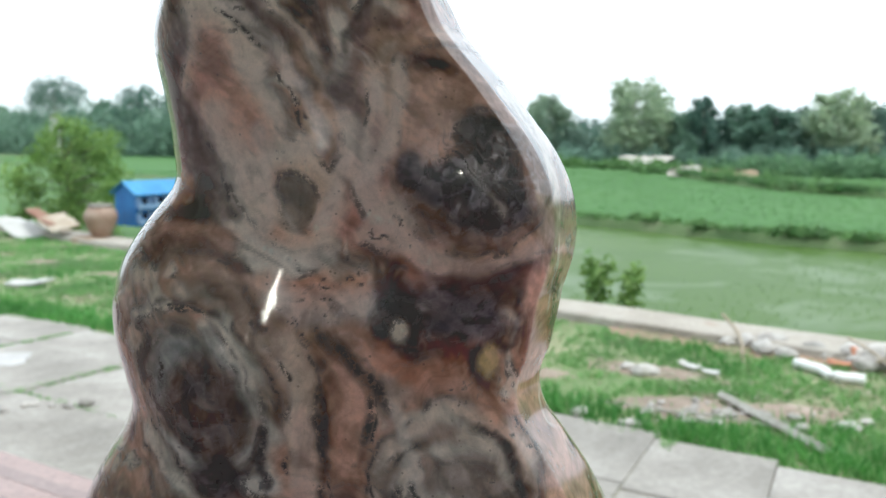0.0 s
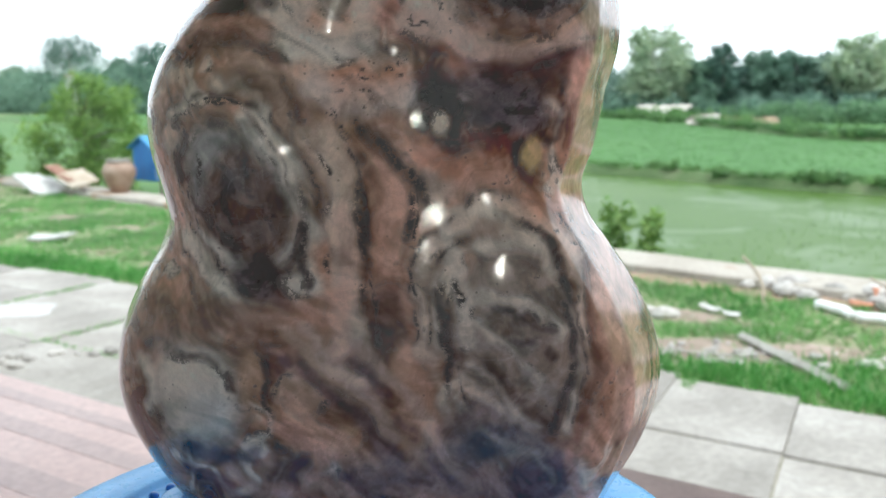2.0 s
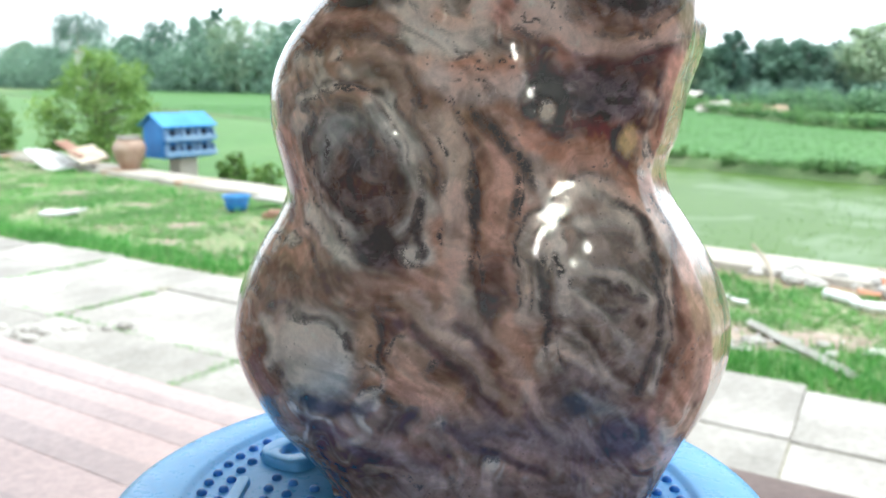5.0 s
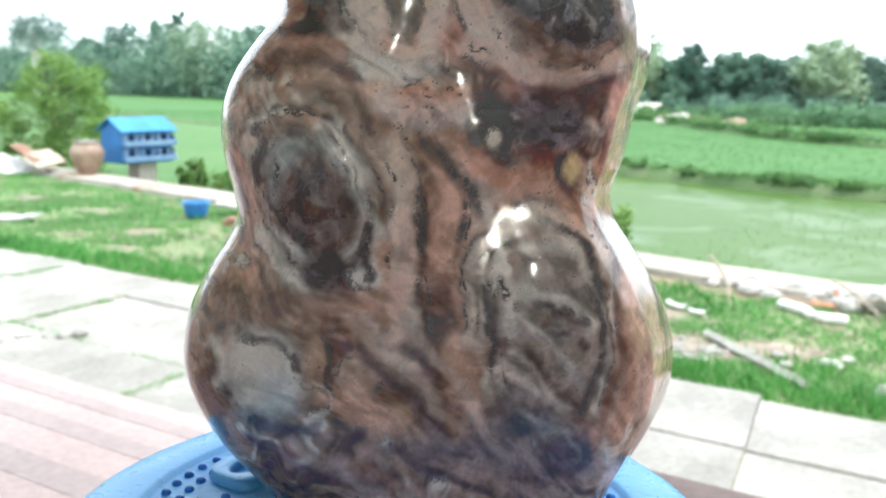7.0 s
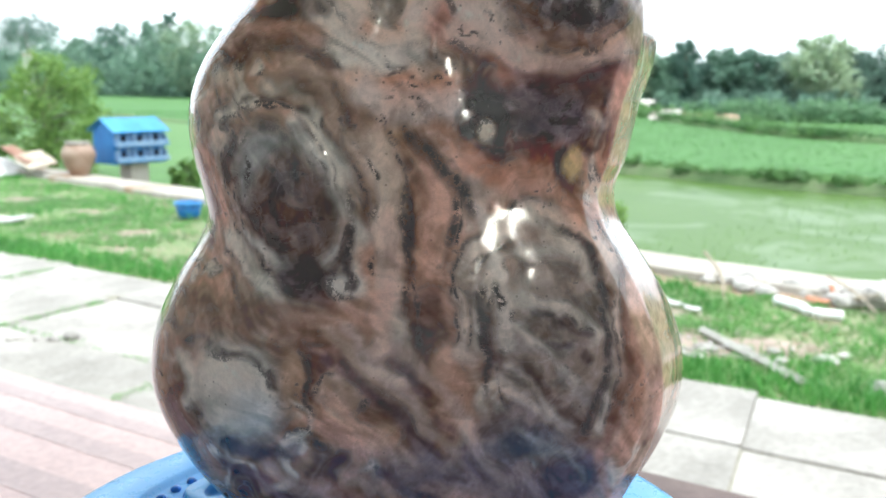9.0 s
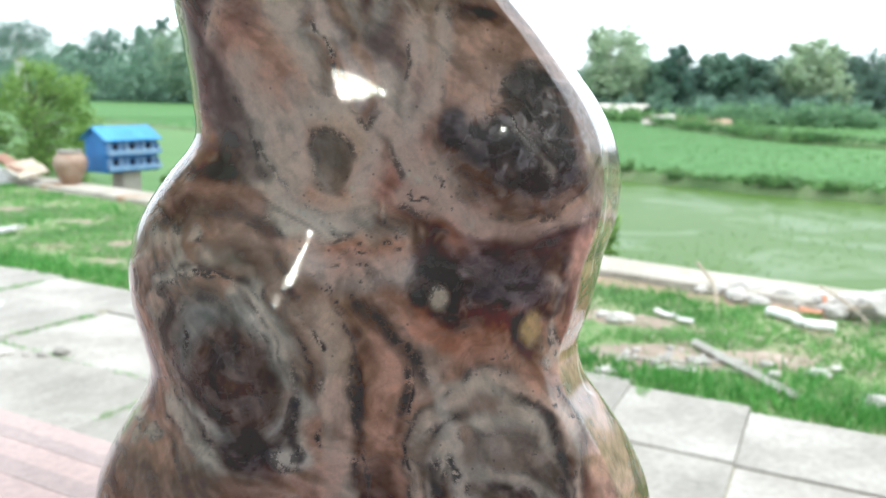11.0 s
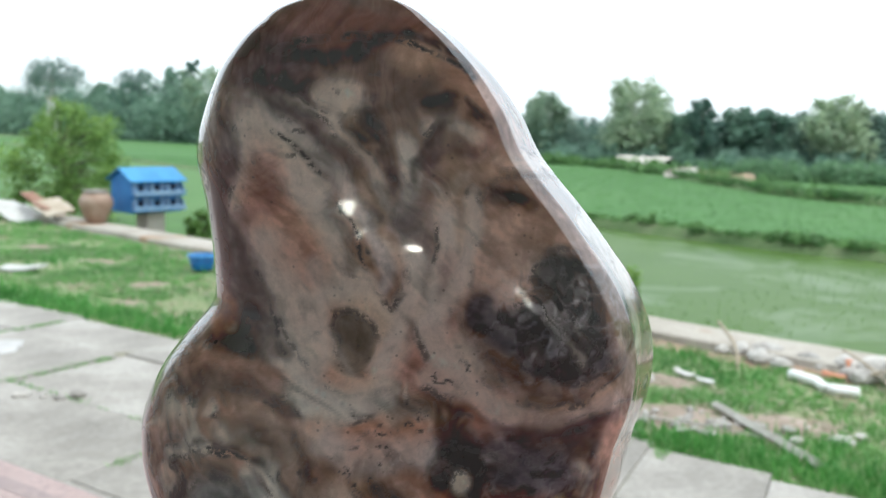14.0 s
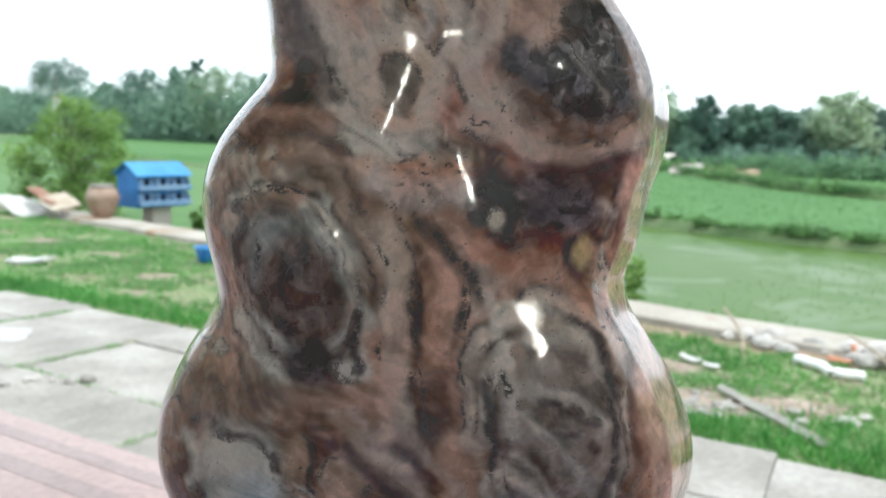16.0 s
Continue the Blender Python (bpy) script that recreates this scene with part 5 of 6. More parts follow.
    lift += 0.8 * cloud(P, 1 / 44, 3, 2, 0.3) + 0.05 * cloud(P, 1 / 9, 8, 2)
    P[:, 1] -= lift * front
    P[:, 1] += 4 * np.clip((80 - P[:, 2]) / 80, 0, 1) ** 1.1 * front
    # broken, uneven foot
    foot = np.clip((9 - P[:, 2]) / 9, 0, 1)
    P[:, 0] += foot * 2.2 * cloud(P, 1 / 7, 21, 3)
    P[:, 1] += foot * 2.2 * cloud(P, 1 / 7, 22, 3)
    P[:, 2] += 1.5

    # mineral colours over the face; millimetres from the axis and from the foot
    W = P + 3.4 * np.stack([cloud(P, 1 / 38, 31, 3), cloud(P, 1 / 38, 41, 3), cloud(P, 1 / 38, 51, 3)], 1) + 1.7 * np.stack([cloud(P, 1 / 15, 62, 2), cloud(P, 1 / 15, 72, 2), cloud(P, 1 / 15, 82, 2)], 1) + 0.8 * np.stack([cloud(P, 1 / 7, 61, 3), cloud(P, 1 / 7, 71, 3), cloud(P, 1 / 7, 81, 3)], 1)
    flow = W[:, 0] / 13 + 0.9 * cloud(W, 1 / 52, 91, 3) * 2.2 + W[:, 1] / 11 + 0.25 * np.sin(W[:, 2] / 31) * 3
    fine_flow = np.stack([flow * 3.1, W[:, 2] / 70, W[:, 1] / 70], 1)
    band = 0.5 + 0.5 * np.sin(flow * 2.1) * 0.45 + 0.3 * cloud(W, 1 / 16, 101, 3) + 0.34 * lattice(fine_flow, 5) + 0.16 * lattice(fine_flow * 2.3, 6)
    stops = [PURPLE, BROWN, (0.2, 0.14, 0.115), TAN, (0.36, 0.22, 0.165), (0.3, 0.22, 0.17), CREAM]
    pos = np.array([0.0, 0.2, 0.4, 0.55, 0.7, 0.8, 1.0])
    C = np.stack([np.interp(band, pos, [s[k] for s in stops]) for k in range(3)], 1)
    V = np.clip(0.55 - np.abs(band - 0.3) * 14, 0, 1) * np.clip(cloud(W, 1 / 22, 111, 3) * 2.0, 0, 1)

    facing = np.clip((44 - P[:, 1]) / 16, 0, 1)
    crumbs = [0.7 + 1.2 * cloud(W, 1 / 9, 200 + k, 2) for k in range(3)]
    breaks = np.clip(0.62 + 0.9 * cloud(W, 1 / 5, 210, 3), 0, 1)

    def near_by(x0, x1, z0, z1):
        return np.nonzero((W[:, 0] > x0) & (W[:, 0] < x1) & (W[:, 2] > z0) & (W[:, 2] < z1) & (facing > 0))[0]

    def patch(x, z, rx, rz, col, turn=0.0, soft=0.3, amount=0.9, edge=0.0, strata=0.0):
        """A patch of one mineral with a ragged border; edge: how strong a dark crumbly line runs along it; strata: inner banding."""
        soft = 0.05 + 0.95 * soft
        reach = max(rx, rz) * (1 + soft) + 4
        w = near_by(x - reach, x + reach, z - reach, z + reach)
        c, sn = math.cos(radians(turn)), math.sin(radians(turn))
        dx, dz = W[w, 0] - x, W[w, 2] - z
        r = np.sqrt(((dx * c + dz * sn) / rx) ** 2 + ((-dx * sn + dz * c) / rz) ** 2)
        k = np.clip((1 + soft - r) / (2 * soft), 0, 1) * amount * facing[w]
        k = k * k * (3 - 2 * k)
        paint = np.array(col)[None]
        if strata:
            q = np.stack([r * min(rx, rz) / 3.0, W[w, 0] / 11, W[w, 2] / 11], 1)
            paint = paint * (1 + strata * 0.7 * (lattice(q, int(x + z) % 83) + 0.6 * lattice(q * 2.1, int(x + z) % 71)))[:, None]
        C[w] = C[w] * (1 - k[:, None]) + paint * k[:, None]
        V[w] = V[w] * (1 - 0.8 * k)
        if edge:
            V[w] = np.maximum(V[w], edge * facing[w] * np.clip(1.3 - np.abs(r - 1) * min(rx, rz) / 1.5, 0, 1) * np.clip(crumbs[int(x + z) % 3][w], 0, 1))

    def line(x0, z0, x1, z1, bow, width, col=None, vein=1.0, amount=0.85):
        """A band or a vein between two places, bowed to one side."""
        reach = 2.0 * width + abs(bow) + 3
        w = near_by(min(x0, x1) - reach, max(x0, x1) + reach, min(z0, z1) - reach, max(z0, z1) + reach)
        ax, az = x1 - x0, z1 - z0
        n = math.hypot(ax, az)
        run = ((W[w, 0] - x0) * ax + (W[w, 2] - z0) * az) / n
        t = np.clip(run / n, 0, 1)
        off = ((W[w, 0] - x0) * -az + (W[w, 2] - z0) * ax) / n - bow * 4 * t * (1 - t)
        past = np.maximum(np.maximum(-run, run - n), 0)
        r = np.sqrt(off ** 2 + past ** 2) / width
        k = np.clip(1.2 - 0.7 * r, 0, 1) * facing[w]
        k = k * k * (3 - 2 * k)
        if col:
            k = k * amount * (np.clip(0.25 + 1.1 * breaks[w], 0, 1) if max(col) < 0.13 else 1.0)
            C[w] = C[w] * (1 - k[:, None]) + np.array(col) * k[:, None]
            V[w] = V[w] * (1 - 0.7 * k)
        else:
            V[w] = np.maximum(V[w], vein * np.clip(1.3 - r, 0, 1) * facing[w] * np.clip(crumbs[int(abs(x0) + z0) % 3][w], 0, 1))

    def rings(x, z, rx, rz, turn, bands, dark_at=(), low=-999.0, seed=0):
        """Agate rings: bands of (outer radius, colour) round one place, with crumbly dark lines at some radii."""
        last = bands[-1][0]
        reach = max(rx, rz) * (last + 0.2)
        w = near_by(x - reach, x + reach, z - reach, z + reach)
        c, sn = math.cos(radians(turn)), math.sin(radians(turn))
        dx, dz = W[w, 0] - x, W[w, 2] - z
        r = (np.abs((dx * c + dz * sn) / rx) ** 2.3 + np.abs((-dx * sn + dz * c) / rz) ** 2.3) ** (1 / 2.3)
        r = r + 0.07 * cloud(W[w], 1 / 17, 500 + seed, 3)
        xs, cs = [bands[0][0] - 0.9], [bands[0][1]]
        for (r0, c0), (_, c1) in zip(bands, bands[1:]):
            xs += [r0 - 0.06, r0 + 0.06]
            cs += [c0, c1]
        paint = np.stack([np.interp(r, xs, [q[k] for q in cs]) for k in range(3)], 1)
        growth = np.stack([r * min(rx, rz) / 1.6, W[w, 0] / 16, W[w, 2] / 16], 1)
        paint = paint * (1 + 0.2 * lattice(growth, 520 + seed) + 0.12 * lattice(growth * 2.1, 530 + seed))[:, None]
        k = np.clip((last - r) / 0.16, 0, 1) * facing[w] * np.clip((W[w, 2] - low) / 14, 0, 1)
        k = k * np.clip(0.66 + 0.6 * cloud(W[w], 1 / 17, 540 + seed, 3), 0.1, 0.95)
        C[w] = C[w] * (1 - k[:, None]) + paint * k[:, None]
        V[w] = V[w] * (1 - 0.8 * k)
        for r0 in dark_at:
            near = np.clip(1.35 - np.abs(r - r0) * min(rx, rz) / 0.9, 0, 1) * np.clip(0.15 + 1.6 * cloud(W[w], 1 / 13, 550 + seed + int(10 * r0), 3), 0, 1)
            V[w] = np.maximum(V[w], near * (k > 0.05))

    # crown
    patch(-24, 316, 52, 34, (0.2, 0.155, 0.135), 0, 0.3, 0.85, strata=0.25)
    patch(-28, 329, 27, 8.5, (0.225, 0.135, 0.115), 3, 0.35)
    patch(-53, 316, 17, 13, PURPLE, -20, 0.4, 0.8)
    patch(-22, 314, 22, 8, (0.23, 0.17, 0.145), 0, 0.4, 0.8)
    patch(-7, 321, 8, 7, (0.42, 0.28, 0.2), -30, 0.4, 0.85)
    patch(10, 309, 9, 15, (0.38, 0.24, 0.18), 25, 0.4, 0.8)
    line(-52, 321, -24, 323, -1.5, 2.2, DARK)
    line(-26, 323, -10, 328.5, 1, 1.8, DARK)
    line(-10, 328.5, 13, 315, 3, 1.5, DARK)
    line(-52, 321, 13, 315, 9, 1.6, None)
    line(-56, 314, -33, 306, 2, 3.2, DARK)
    line(-58, 308, -36, 300, 1, 2.6, PALE, amount=0.6)
    line(-62, 303, -30, 295, 3, 2.6, DARK)
    line(-32, 296, -18, 286, 1, 2.2, DARK)
    line(-44, 303, -14, 282, 2, 1.3, None)
    patch(-30, 303, 8, 12, CREAM, 20, 0.35, 0.9)
    patch(-24, 293, 5, 12, TAN, 25, 0.4, 0.8)
    line(-22, 307, -12, 280, -2, 3.6, DARK, amount=0.75)
    line(-19, 300, -9, 282, 0, 1.5, None)
    patch(2, 294, 12, 12, (0.27, 0.21, 0.175), 10, 0.4, 0.8)
    line(-2, 305, 17, 299, 3, 2.6, DARK)
    line(-4, 287, 10, 291, -1, 1.8, DARK)
    line(-2, 298, 12, 296, 2, 2.2, CREAM, amount=0.6)
    line(-8, 292, -12, 262, 2, 3.4, PALE, amount=0.7)
    line(-22, 282, -4, 246, -2, 2.6, DARK, amount=0.55)
    patch(-17, 268, 6, 18, TAN, 25, 0.4, 0.8)
    line(-12, 276, -2, 246, -1, 1.2, None)
    # rust ellipse in its cream ring
    patch(-50, 271, 22, 38, GREY, 20, 0.15, 0.8, 0.3, strata=0.3)
    patch(-49, 270, 17, 33, CREAM, 22, 0.15, 0.85, strata=0.2)
    patch(-47, 264, 12, 24, (0.45, 0.29, 0.21), 26, 0.3, 0.9)
    patch(-53, 279, 9, 14, (0.27, 0.165, 0.135), 20, 0.6, 0.85)
    patch(-40, 254, 7, 14, SALMON, 35, 0.5, 0.8)
    line(-68, 286, -60, 232, -4, 4.2, PURPLE, amount=0.8)
    line(-72, 300, -76, 262, 4, 4, (0.14, 0.11, 0.105), amount=0.8)
    line(-64, 262, -50, 216, -3, 3.5, GREY, amount=0.8)
    line(-55, 248, -38, 212, -2, 5, PALE, amount=0.8)
    line(-48, 236, -40, 222, 0, 1.1, None)
    # small eye
    patch(-23, 229, 16, 23, CREAM, 12, 0.2, 0.9, strata=0.12)
    patch(-26, 226, 11, 15, (0.45, 0.24, 0.155), 14, 0.35, 0.8)
    patch(-19, 234, 8, 12, (0.5, 0.39, 0.29), 14, 0.4, 0.8)
    patch(-23, 228.5, 7.6, 9.6, (0.185, 0.16, 0.135), 20, 0.12, 0.97, 0.7)
    line(-30.5, 234, -24, 220.5, -1.2, 1.5, DARK)
    line(-34, 216, -20, 211, -2, 1.2, None)
    patch(-24, 207, 26, 6, PALE, -10, 0.4, 0.75)
    patch(-8, 207, 9, 5, DARK, -12, 0.5, 0.6, 0.5)
    patch(1, 227, 11, 11, (0.3, 0.185, 0.15), 15, 0.6, 0.9)
    # large dark heart with its rings
    rings(35, 247, 26, 34, 22, [(1.05, (0.24, 0.175, 0.15)), (1.13, (0.18, 0.135, 0.12)), (1.36, (0.43, 0.33, 0.27)), (1.5, (0.27, 0.19, 0.17)), (1.66, (0.33, 0.21, 0.175))], (1.1,), seed=3)
    patch(35, 250, 27, 34, (0.25, 0.175, 0.14), 22, 0.15, 0.95, 0.5, strata=0.3)
    patch(22, 256, 13, 17, (0.36, 0.25, 0.2), 14, 0.3, 0.9)
    patch(38, 232, 17, 11.5, DARK, -14, 0.13, 0.97, 0.8)
    patch(43, 246, 9.5, 12, (0.085, 0.075, 0.07), 15, 0.2, 0.95, 0.7)
    patch(16, 242, 4.5, 7, DARK, 15, 0.25, 0.95)
    patch(24, 234, 9, 6, DARK, -30, 0.25, 0.95)
    patch(38, 237, 2.6, 6, (0.3, 0.28, 0.25), 35, 0.5, 0.8, 0.7)
    patch(46, 238, 1.8, 4, (0.24, 0.22, 0.2), 10, 0.5, 0.7, 0.6)
    patch(31, 228, 1.6, 4, (0.2, 0.18, 0.17), 30, 0.5, 0.7, 0.6)
    patch(43, 230, 2.2, 4.5, (0.34, 0.31, 0.27), 15, 0.5, 0.8, 0.7)
    patch(36, 246, 4, 3, (0.16, 0.14, 0.13), 0, 0.6, 0.7, 0.5)
    line(28, 246, 48, 224, 2, 1.1, None)
    line(40, 256, 52, 232, -2, 1.1, None)
    line(15, 276, 31, 272, 2.5, 2.4, DARK)
    line(45, 268, 63, 238, 4, 1.7, DARK)
    line(52, 268, 69, 232, 4, 3, CREAM, amount=0.7)
    line(6, 286, 2, 246, 3, 3.2, TAN, amount=0.8)
    line(0, 258, 7, 226, -3, 4, CREAM)
    line(7, 226, 25, 210, -3, 5, CREAM)
    line(25, 210, 60, 213, -5, 4.2, (0.42, 0.28, 0.2))
    line(12, 214, 44, 201, -3, 2.4, TAN)
    line(6, 214, 60, 200, -6, 5, PURPLE)
    line(30, 200, 66, 212, -3, 1.6, None)
    # left shoulder
    patch(-63, 223, 12, 6.5, (0.09, 0.065, 0.056), 0, 0.3, 0.95)
    patch(-58, 232, 5, 7, (0.12, 0.075, 0.06), 0, 0.4, 0.8)
    patch(-70, 234, 6, 9, (0.3, 0.15, 0.1), 0, 0.4, 0.85)
    line(-82, 216, -46, 216, 1, 3, (0.32, 0.2, 0.155))
    line(-84, 209, -60, 210.5, 1, 2.6, DARK)
    line(-62, 210, -42, 205.5, 0, 1.8, DARK)
    line(-84, 209, -42, 206, 2, 1.2, None)
    patch(-46, 205, 2.5, 1.8, DARK, 0, 0.3, 0.95, 0.5)
    patch(-15, 195, 19, 8, (0.4, 0.23, 0.165), 0, 0.4, 0.9)
    patch(-40, 196, 12, 7, (0.33, 0.25, 0.2), -20, 0.5, 0.8)
    # ringed eye on the shoulder
    rings(-64, 157, 22, 36, 13, [(0.55, (0.16, 0.115, 0.1)), (0.9, (0.31, 0.31, 0.285)), (0.97, (0.15, 0.13, 0.12)), (1.24, (0.42, 0.4, 0.345)), (1.32, (0.21, 0.16, 0.14)), (1.5, (0.36, 0.27, 0.22)), (1.62, (0.17, 0.115, 0.1)), (1.8, (0.3, 0.2, 0.165))],
          (0.94, 1.28, 1.56), seed=1)
    patch(-70, 166, 11, 17, (0.27, 0.28, 0.27), 14, 0.2, 0.85, 0.7)
    patch(-61, 153, 14, 23, (0.125, 0.098, 0.086), 10, 0.18, 0.95, 0.2, strata=0.25)
    line(-66, 164, -56, 140, -3, 1.6, (0.07, 0.05, 0.045), amount=0.7)
    line(-70, 170, -52, 138, 6, 1.2, None)
    patch(-63, 163, 4, 4, DARK, 0, 0.5, 0.7)
    patch(-57, 123, 12, 10, DARK, -25, 0.2, 0.92, 0.5)
    patch(-42, 123, 7, 6, PALE, 0, 0.35, 0.85)
    patch(-56, 112, 18, 4, PALE, -14, 0.4, 0.7)
    line(-41, 152, -40, 122, -1.5, 1.9, DARK)
    line(-41, 156, -40, 120, -1.5, 2.0, None)
    line(-88, 184, -85, 168, 2, 2.2, DARK)
    line(-85, 168, -67, 132, 1, 1.8, DARK)
    line(-87, 182, -68, 134, 4, 1.7, None)
    line(-82, 192, -50, 186, 3, 1.7, DARK)
    line(-80, 190, -48, 182, 4, 1.4, None)
    line(-66, 178, -54, 174, 1, 1.4, None)
    line(-96, 172, -92, 130, 4, 3, SALMON, amount=0.7)
    line(-100, 168, -97, 132, 4, 2, PURPLE, amount=0.8)
    # upright stripes
    line(-30, 176, -28, 116, 2, 6.5, (0.44, 0.35, 0.28))
    line(-9, 172, -7, 112, 2, 7.5, (0.43, 0.265, 0.205))
    line(7, 160, 5, 96, 2, 5, (0.26, 0.225, 0.2), amount=0.8)
    line(-36, 134, -28, 108, 2, 4, (0.42, 0.25, 0.18), amount=0.7)
    line(-20, 170, -18, 112, 1, 2.0, DARK, amount=0.65)
    line(-21, 160, -18, 100, 1, 2.6, None)
    line(-1, 150, 0, 112, 1, 1.7, DARK, amount=0.7)
    line(-1, 156, 0, 98, 1, 2.4, None)
    line(-12, 176, 8, 154, 0, 4.2, (0.15, 0.12, 0.105), amount=0.8)
    line(-14, 178, 8, 154, 0, 3.5, None)
    line(-34, 150, -33, 128, 0, 1.2, None)
    patch(-8, 108, 12, 13, (0.14, 0.105, 0.095), 0, 0.35, 0.85, 0.4)
    patch(-20, 100, 4.5, 15, (0.42, 0.36, 0.3), 10, 0.35, 0.85)
    patch(-6, 186, 12, 6, (0.3, 0.2, 0.16), 0, 0.5, 0.7)
    # dark hollow with a white spot, and the swoosh under it
    patch(26, 185, 28, 13, (0.11, 0.085, 0.09), -8, 0.2, 0.95, 0.4, strata=0.35)
    patch(16, 179, 13, 13, (0.08, 0.058, 0.055), 0, 0.2, 0.95, 0.7, strata=0.4)
    patch(15, 178.5, 3.6, 4, (0.55, 0.48, 0.38), 0, 0.25, 0.97, 0.5)
    patch(40, 184, 15, 7, (0.07, 0.06, 0.068), 20, 0.3, 0.85, 0.5)
    patch(44, 176, 8, 4, (0.17, 0.135, 0.14), 30, 0.4, 0.8)
    line(0, 192, 8, 170, -5, 3.6, SALMON)
    line(8, 170, 30, 160, -3, 4.5, (0.4, 0.21, 0.15))
    line(28, 162, 56, 134, 3, 5, (0.42, 0.23, 0.165))
    line(10, 158, 44, 128, 4, 3.6, (0.3, 0.24, 0.2))
    line(14, 154, 48, 124, 4, 1.3, None)
    patch(36, 170, 13, 6.5, (0.24, 0.12, 0.09), -28, 0.5, 0.85)
    patch(48, 166, 4, 6.5, OCHRE, 0, 0.25, 0.97, 0.4)
    line(43, 170, 44, 162, 0, 2, DARK)
    line(46, 160, 56, 144, 0, 2.2, (0.1, 0.06, 0.05))
    line(64, 196, 58, 146, 4, 5.5, (0.45, 0.24, 0.18))
    line(58, 196, 53, 172, 3, 1.6, DARK)
    # lower right rings
    rings(38, 94, 23, 40, 9, [(0.95, (0.19, 0.16, 0.145)), (1.02, (0.14, 0.12, 0.11)), (1.2, (0.37, 0.345, 0.3)), (1.3, (0.2, 0.15, 0.13)), (1.48, (0.43, 0.35, 0.29)), (1.56, (0.24, 0.18, 0.155)), (1.78, (0.42, 0.255, 0.195))],
          (0.98, 1.25, 1.52), 48, 2)
    patch(41, 97, 24, 38, (0.2, 0.17, 0.15), 10, 0.14, 0.9, 0.2, strata=0.2)
    line(24, 118, 54, 104, 3, 3.4, (0.33, 0.3, 0.26))
    line(28, 114, 51, 104, 1, 1.9, DARK)
    line(20, 100, 42, 98, 2, 3.2, GREY)
    line(36, 102, 54, 94, 3, 1.6, DARK)
    line(18, 93, 52, 69, 1, 3.4, (0.12, 0.1, 0.095))
    line(19, 85, 40, 70, 0, 3.2, (0.33, 0.28, 0.24))
    line(24, 76, 40, 64, 0, 2.2, DARK)
    line(44, 88, 56, 78, 0, 2.0, GREY)
    patch(22, 62, 18, 13, (0.155, 0.128, 0.122), 10, 0.25, 0.9, 0.4)
    line(12, 118, 12, 84, 1.5, 1.8, DARK)
    line(12, 120, 10, 72, 1.5, 2.4, None)
    line(36, 145, 60, 116, 4, 1.9, DARK)
    line(36, 145, 60, 116, 4, 2.2, None)
    line(56, 114, 56, 66, 7, 2.0, DARK)
    line(56, 116, 54, 62, 7, 2.4, None)
    line(66, 128, 64, 58, 7, 2.6, (0.2, 0.13, 0.11))
    line(72, 132, 72, 56, 7, 4.2, (0.42, 0.25, 0.19))
    line(80, 118, 80, 58, 5, 1.6, DARK, amount=0.6)
    line(84, 118, 84, 62, 4, 4, (0.45, 0.27, 0.21))
    # lower left pale bulb
    patch(-88, 80, 26, 29, (0.17, 0.12, 0.1), 10, 0.15, 0.85, 0.4, strata=0.25)
    patch(-86, 75, 17, 21, (0.42, 0.4, 0.35), 14, 0.38, 0.95, 0.5)
    patch(-90, 84, 11, 10, (0.5, 0.45, 0.38), 0, 0.5, 0.7)
    patch(-80, 68, 9, 8, (0.36, 0.36, 0.34), 0, 0.5, 0.7)
    line(-104, 71, -86, 55, -3, 2.4, DARK)
    line(-86, 55, -62, 52, -3, 3.2, (0.13, 0.11, 0.115))
    line(-88, 92, -71, 78, 2, 1.6, DARK)
    line(-104, 96, -90, 92, 2, 2.6, DARK, amount=0.7)
    line(-108, 90, -106, 72, 2, 2.6, PALE, amount=0.6)
    patch(-60, 108, 32, 9, (0.2, 0.14, 0.115), -6, 0.4, 0.85)
    patch(-40, 112, 14, 7, (0.3, 0.2, 0.16), -15, 0.5, 0.7)
    patch(-64, 82, 5, 14, TAN, 0, 0.5, 0.7)
    line(-58, 90, -56, 60, 1, 2.2, DARK, amount=0.7)
    line(-60, 92, -54, 56, 1, 2.4, None)
    # foot
    patch(-28, 86, 18, 15, PURPLE, 0, 0.4, 0.85)
    patch(-42, 75, 10, 7.5, (0.3, 0.22, 0.18), -25, 0.2, 0.85, 0.9, strata=0.3)
    patch(-44, 60, 14, 5, (0.4, 0.255, 0.205), -28, 0.35, 0.9)
    line(-44, 70, -18, 50, 0, 3, (0.36, 0.24, 0.19))
    line(-26, 76, -8, 46, 1, 4, (0.14, 0.12, 0.13))
    patch(-2, 74, 7, 22, (0.34, 0.22, 0.17), 0, 0.4, 0.85)
    patch(4, 42, 48, 12, (0.2, 0.15, 0.137), -4, 0.5, 0.8, strata=0.3)
    line(-92, 48, -36, 28, -3, 3.6, PURPLE)
    line(-70, 46, -10, 22, -2, 3, (0.3, 0.19, 0.15), amount=0.7)
    line(-30, 44, 14, 26, -2, 2.4, (0.13, 0.1, 0.1))
    line(-10, 40, 40, 26, -2, 2.6, (0.3, 0.2, 0.165), amount=0.6)
    patch(-10, 15, 70, 10, (0.22, 0.165, 0.148), 0, 0.5, 0.8, strata=0.3)
    patch(52, 44, 18, 12, PURPLE, 20, 0.4, 0.8, strata=0.3)
    line(60, 52, 72, 30, 0, 2.6, (0.36, 0.22, 0.18), amount=0.7)
    # slanting cracks and wisps
    line(-46, 310, -22, 292, 1, 1.6, DARK, amount=0.7)
    line(-40, 298, -16, 272, -1, 1.5, DARK, amount=0.6)
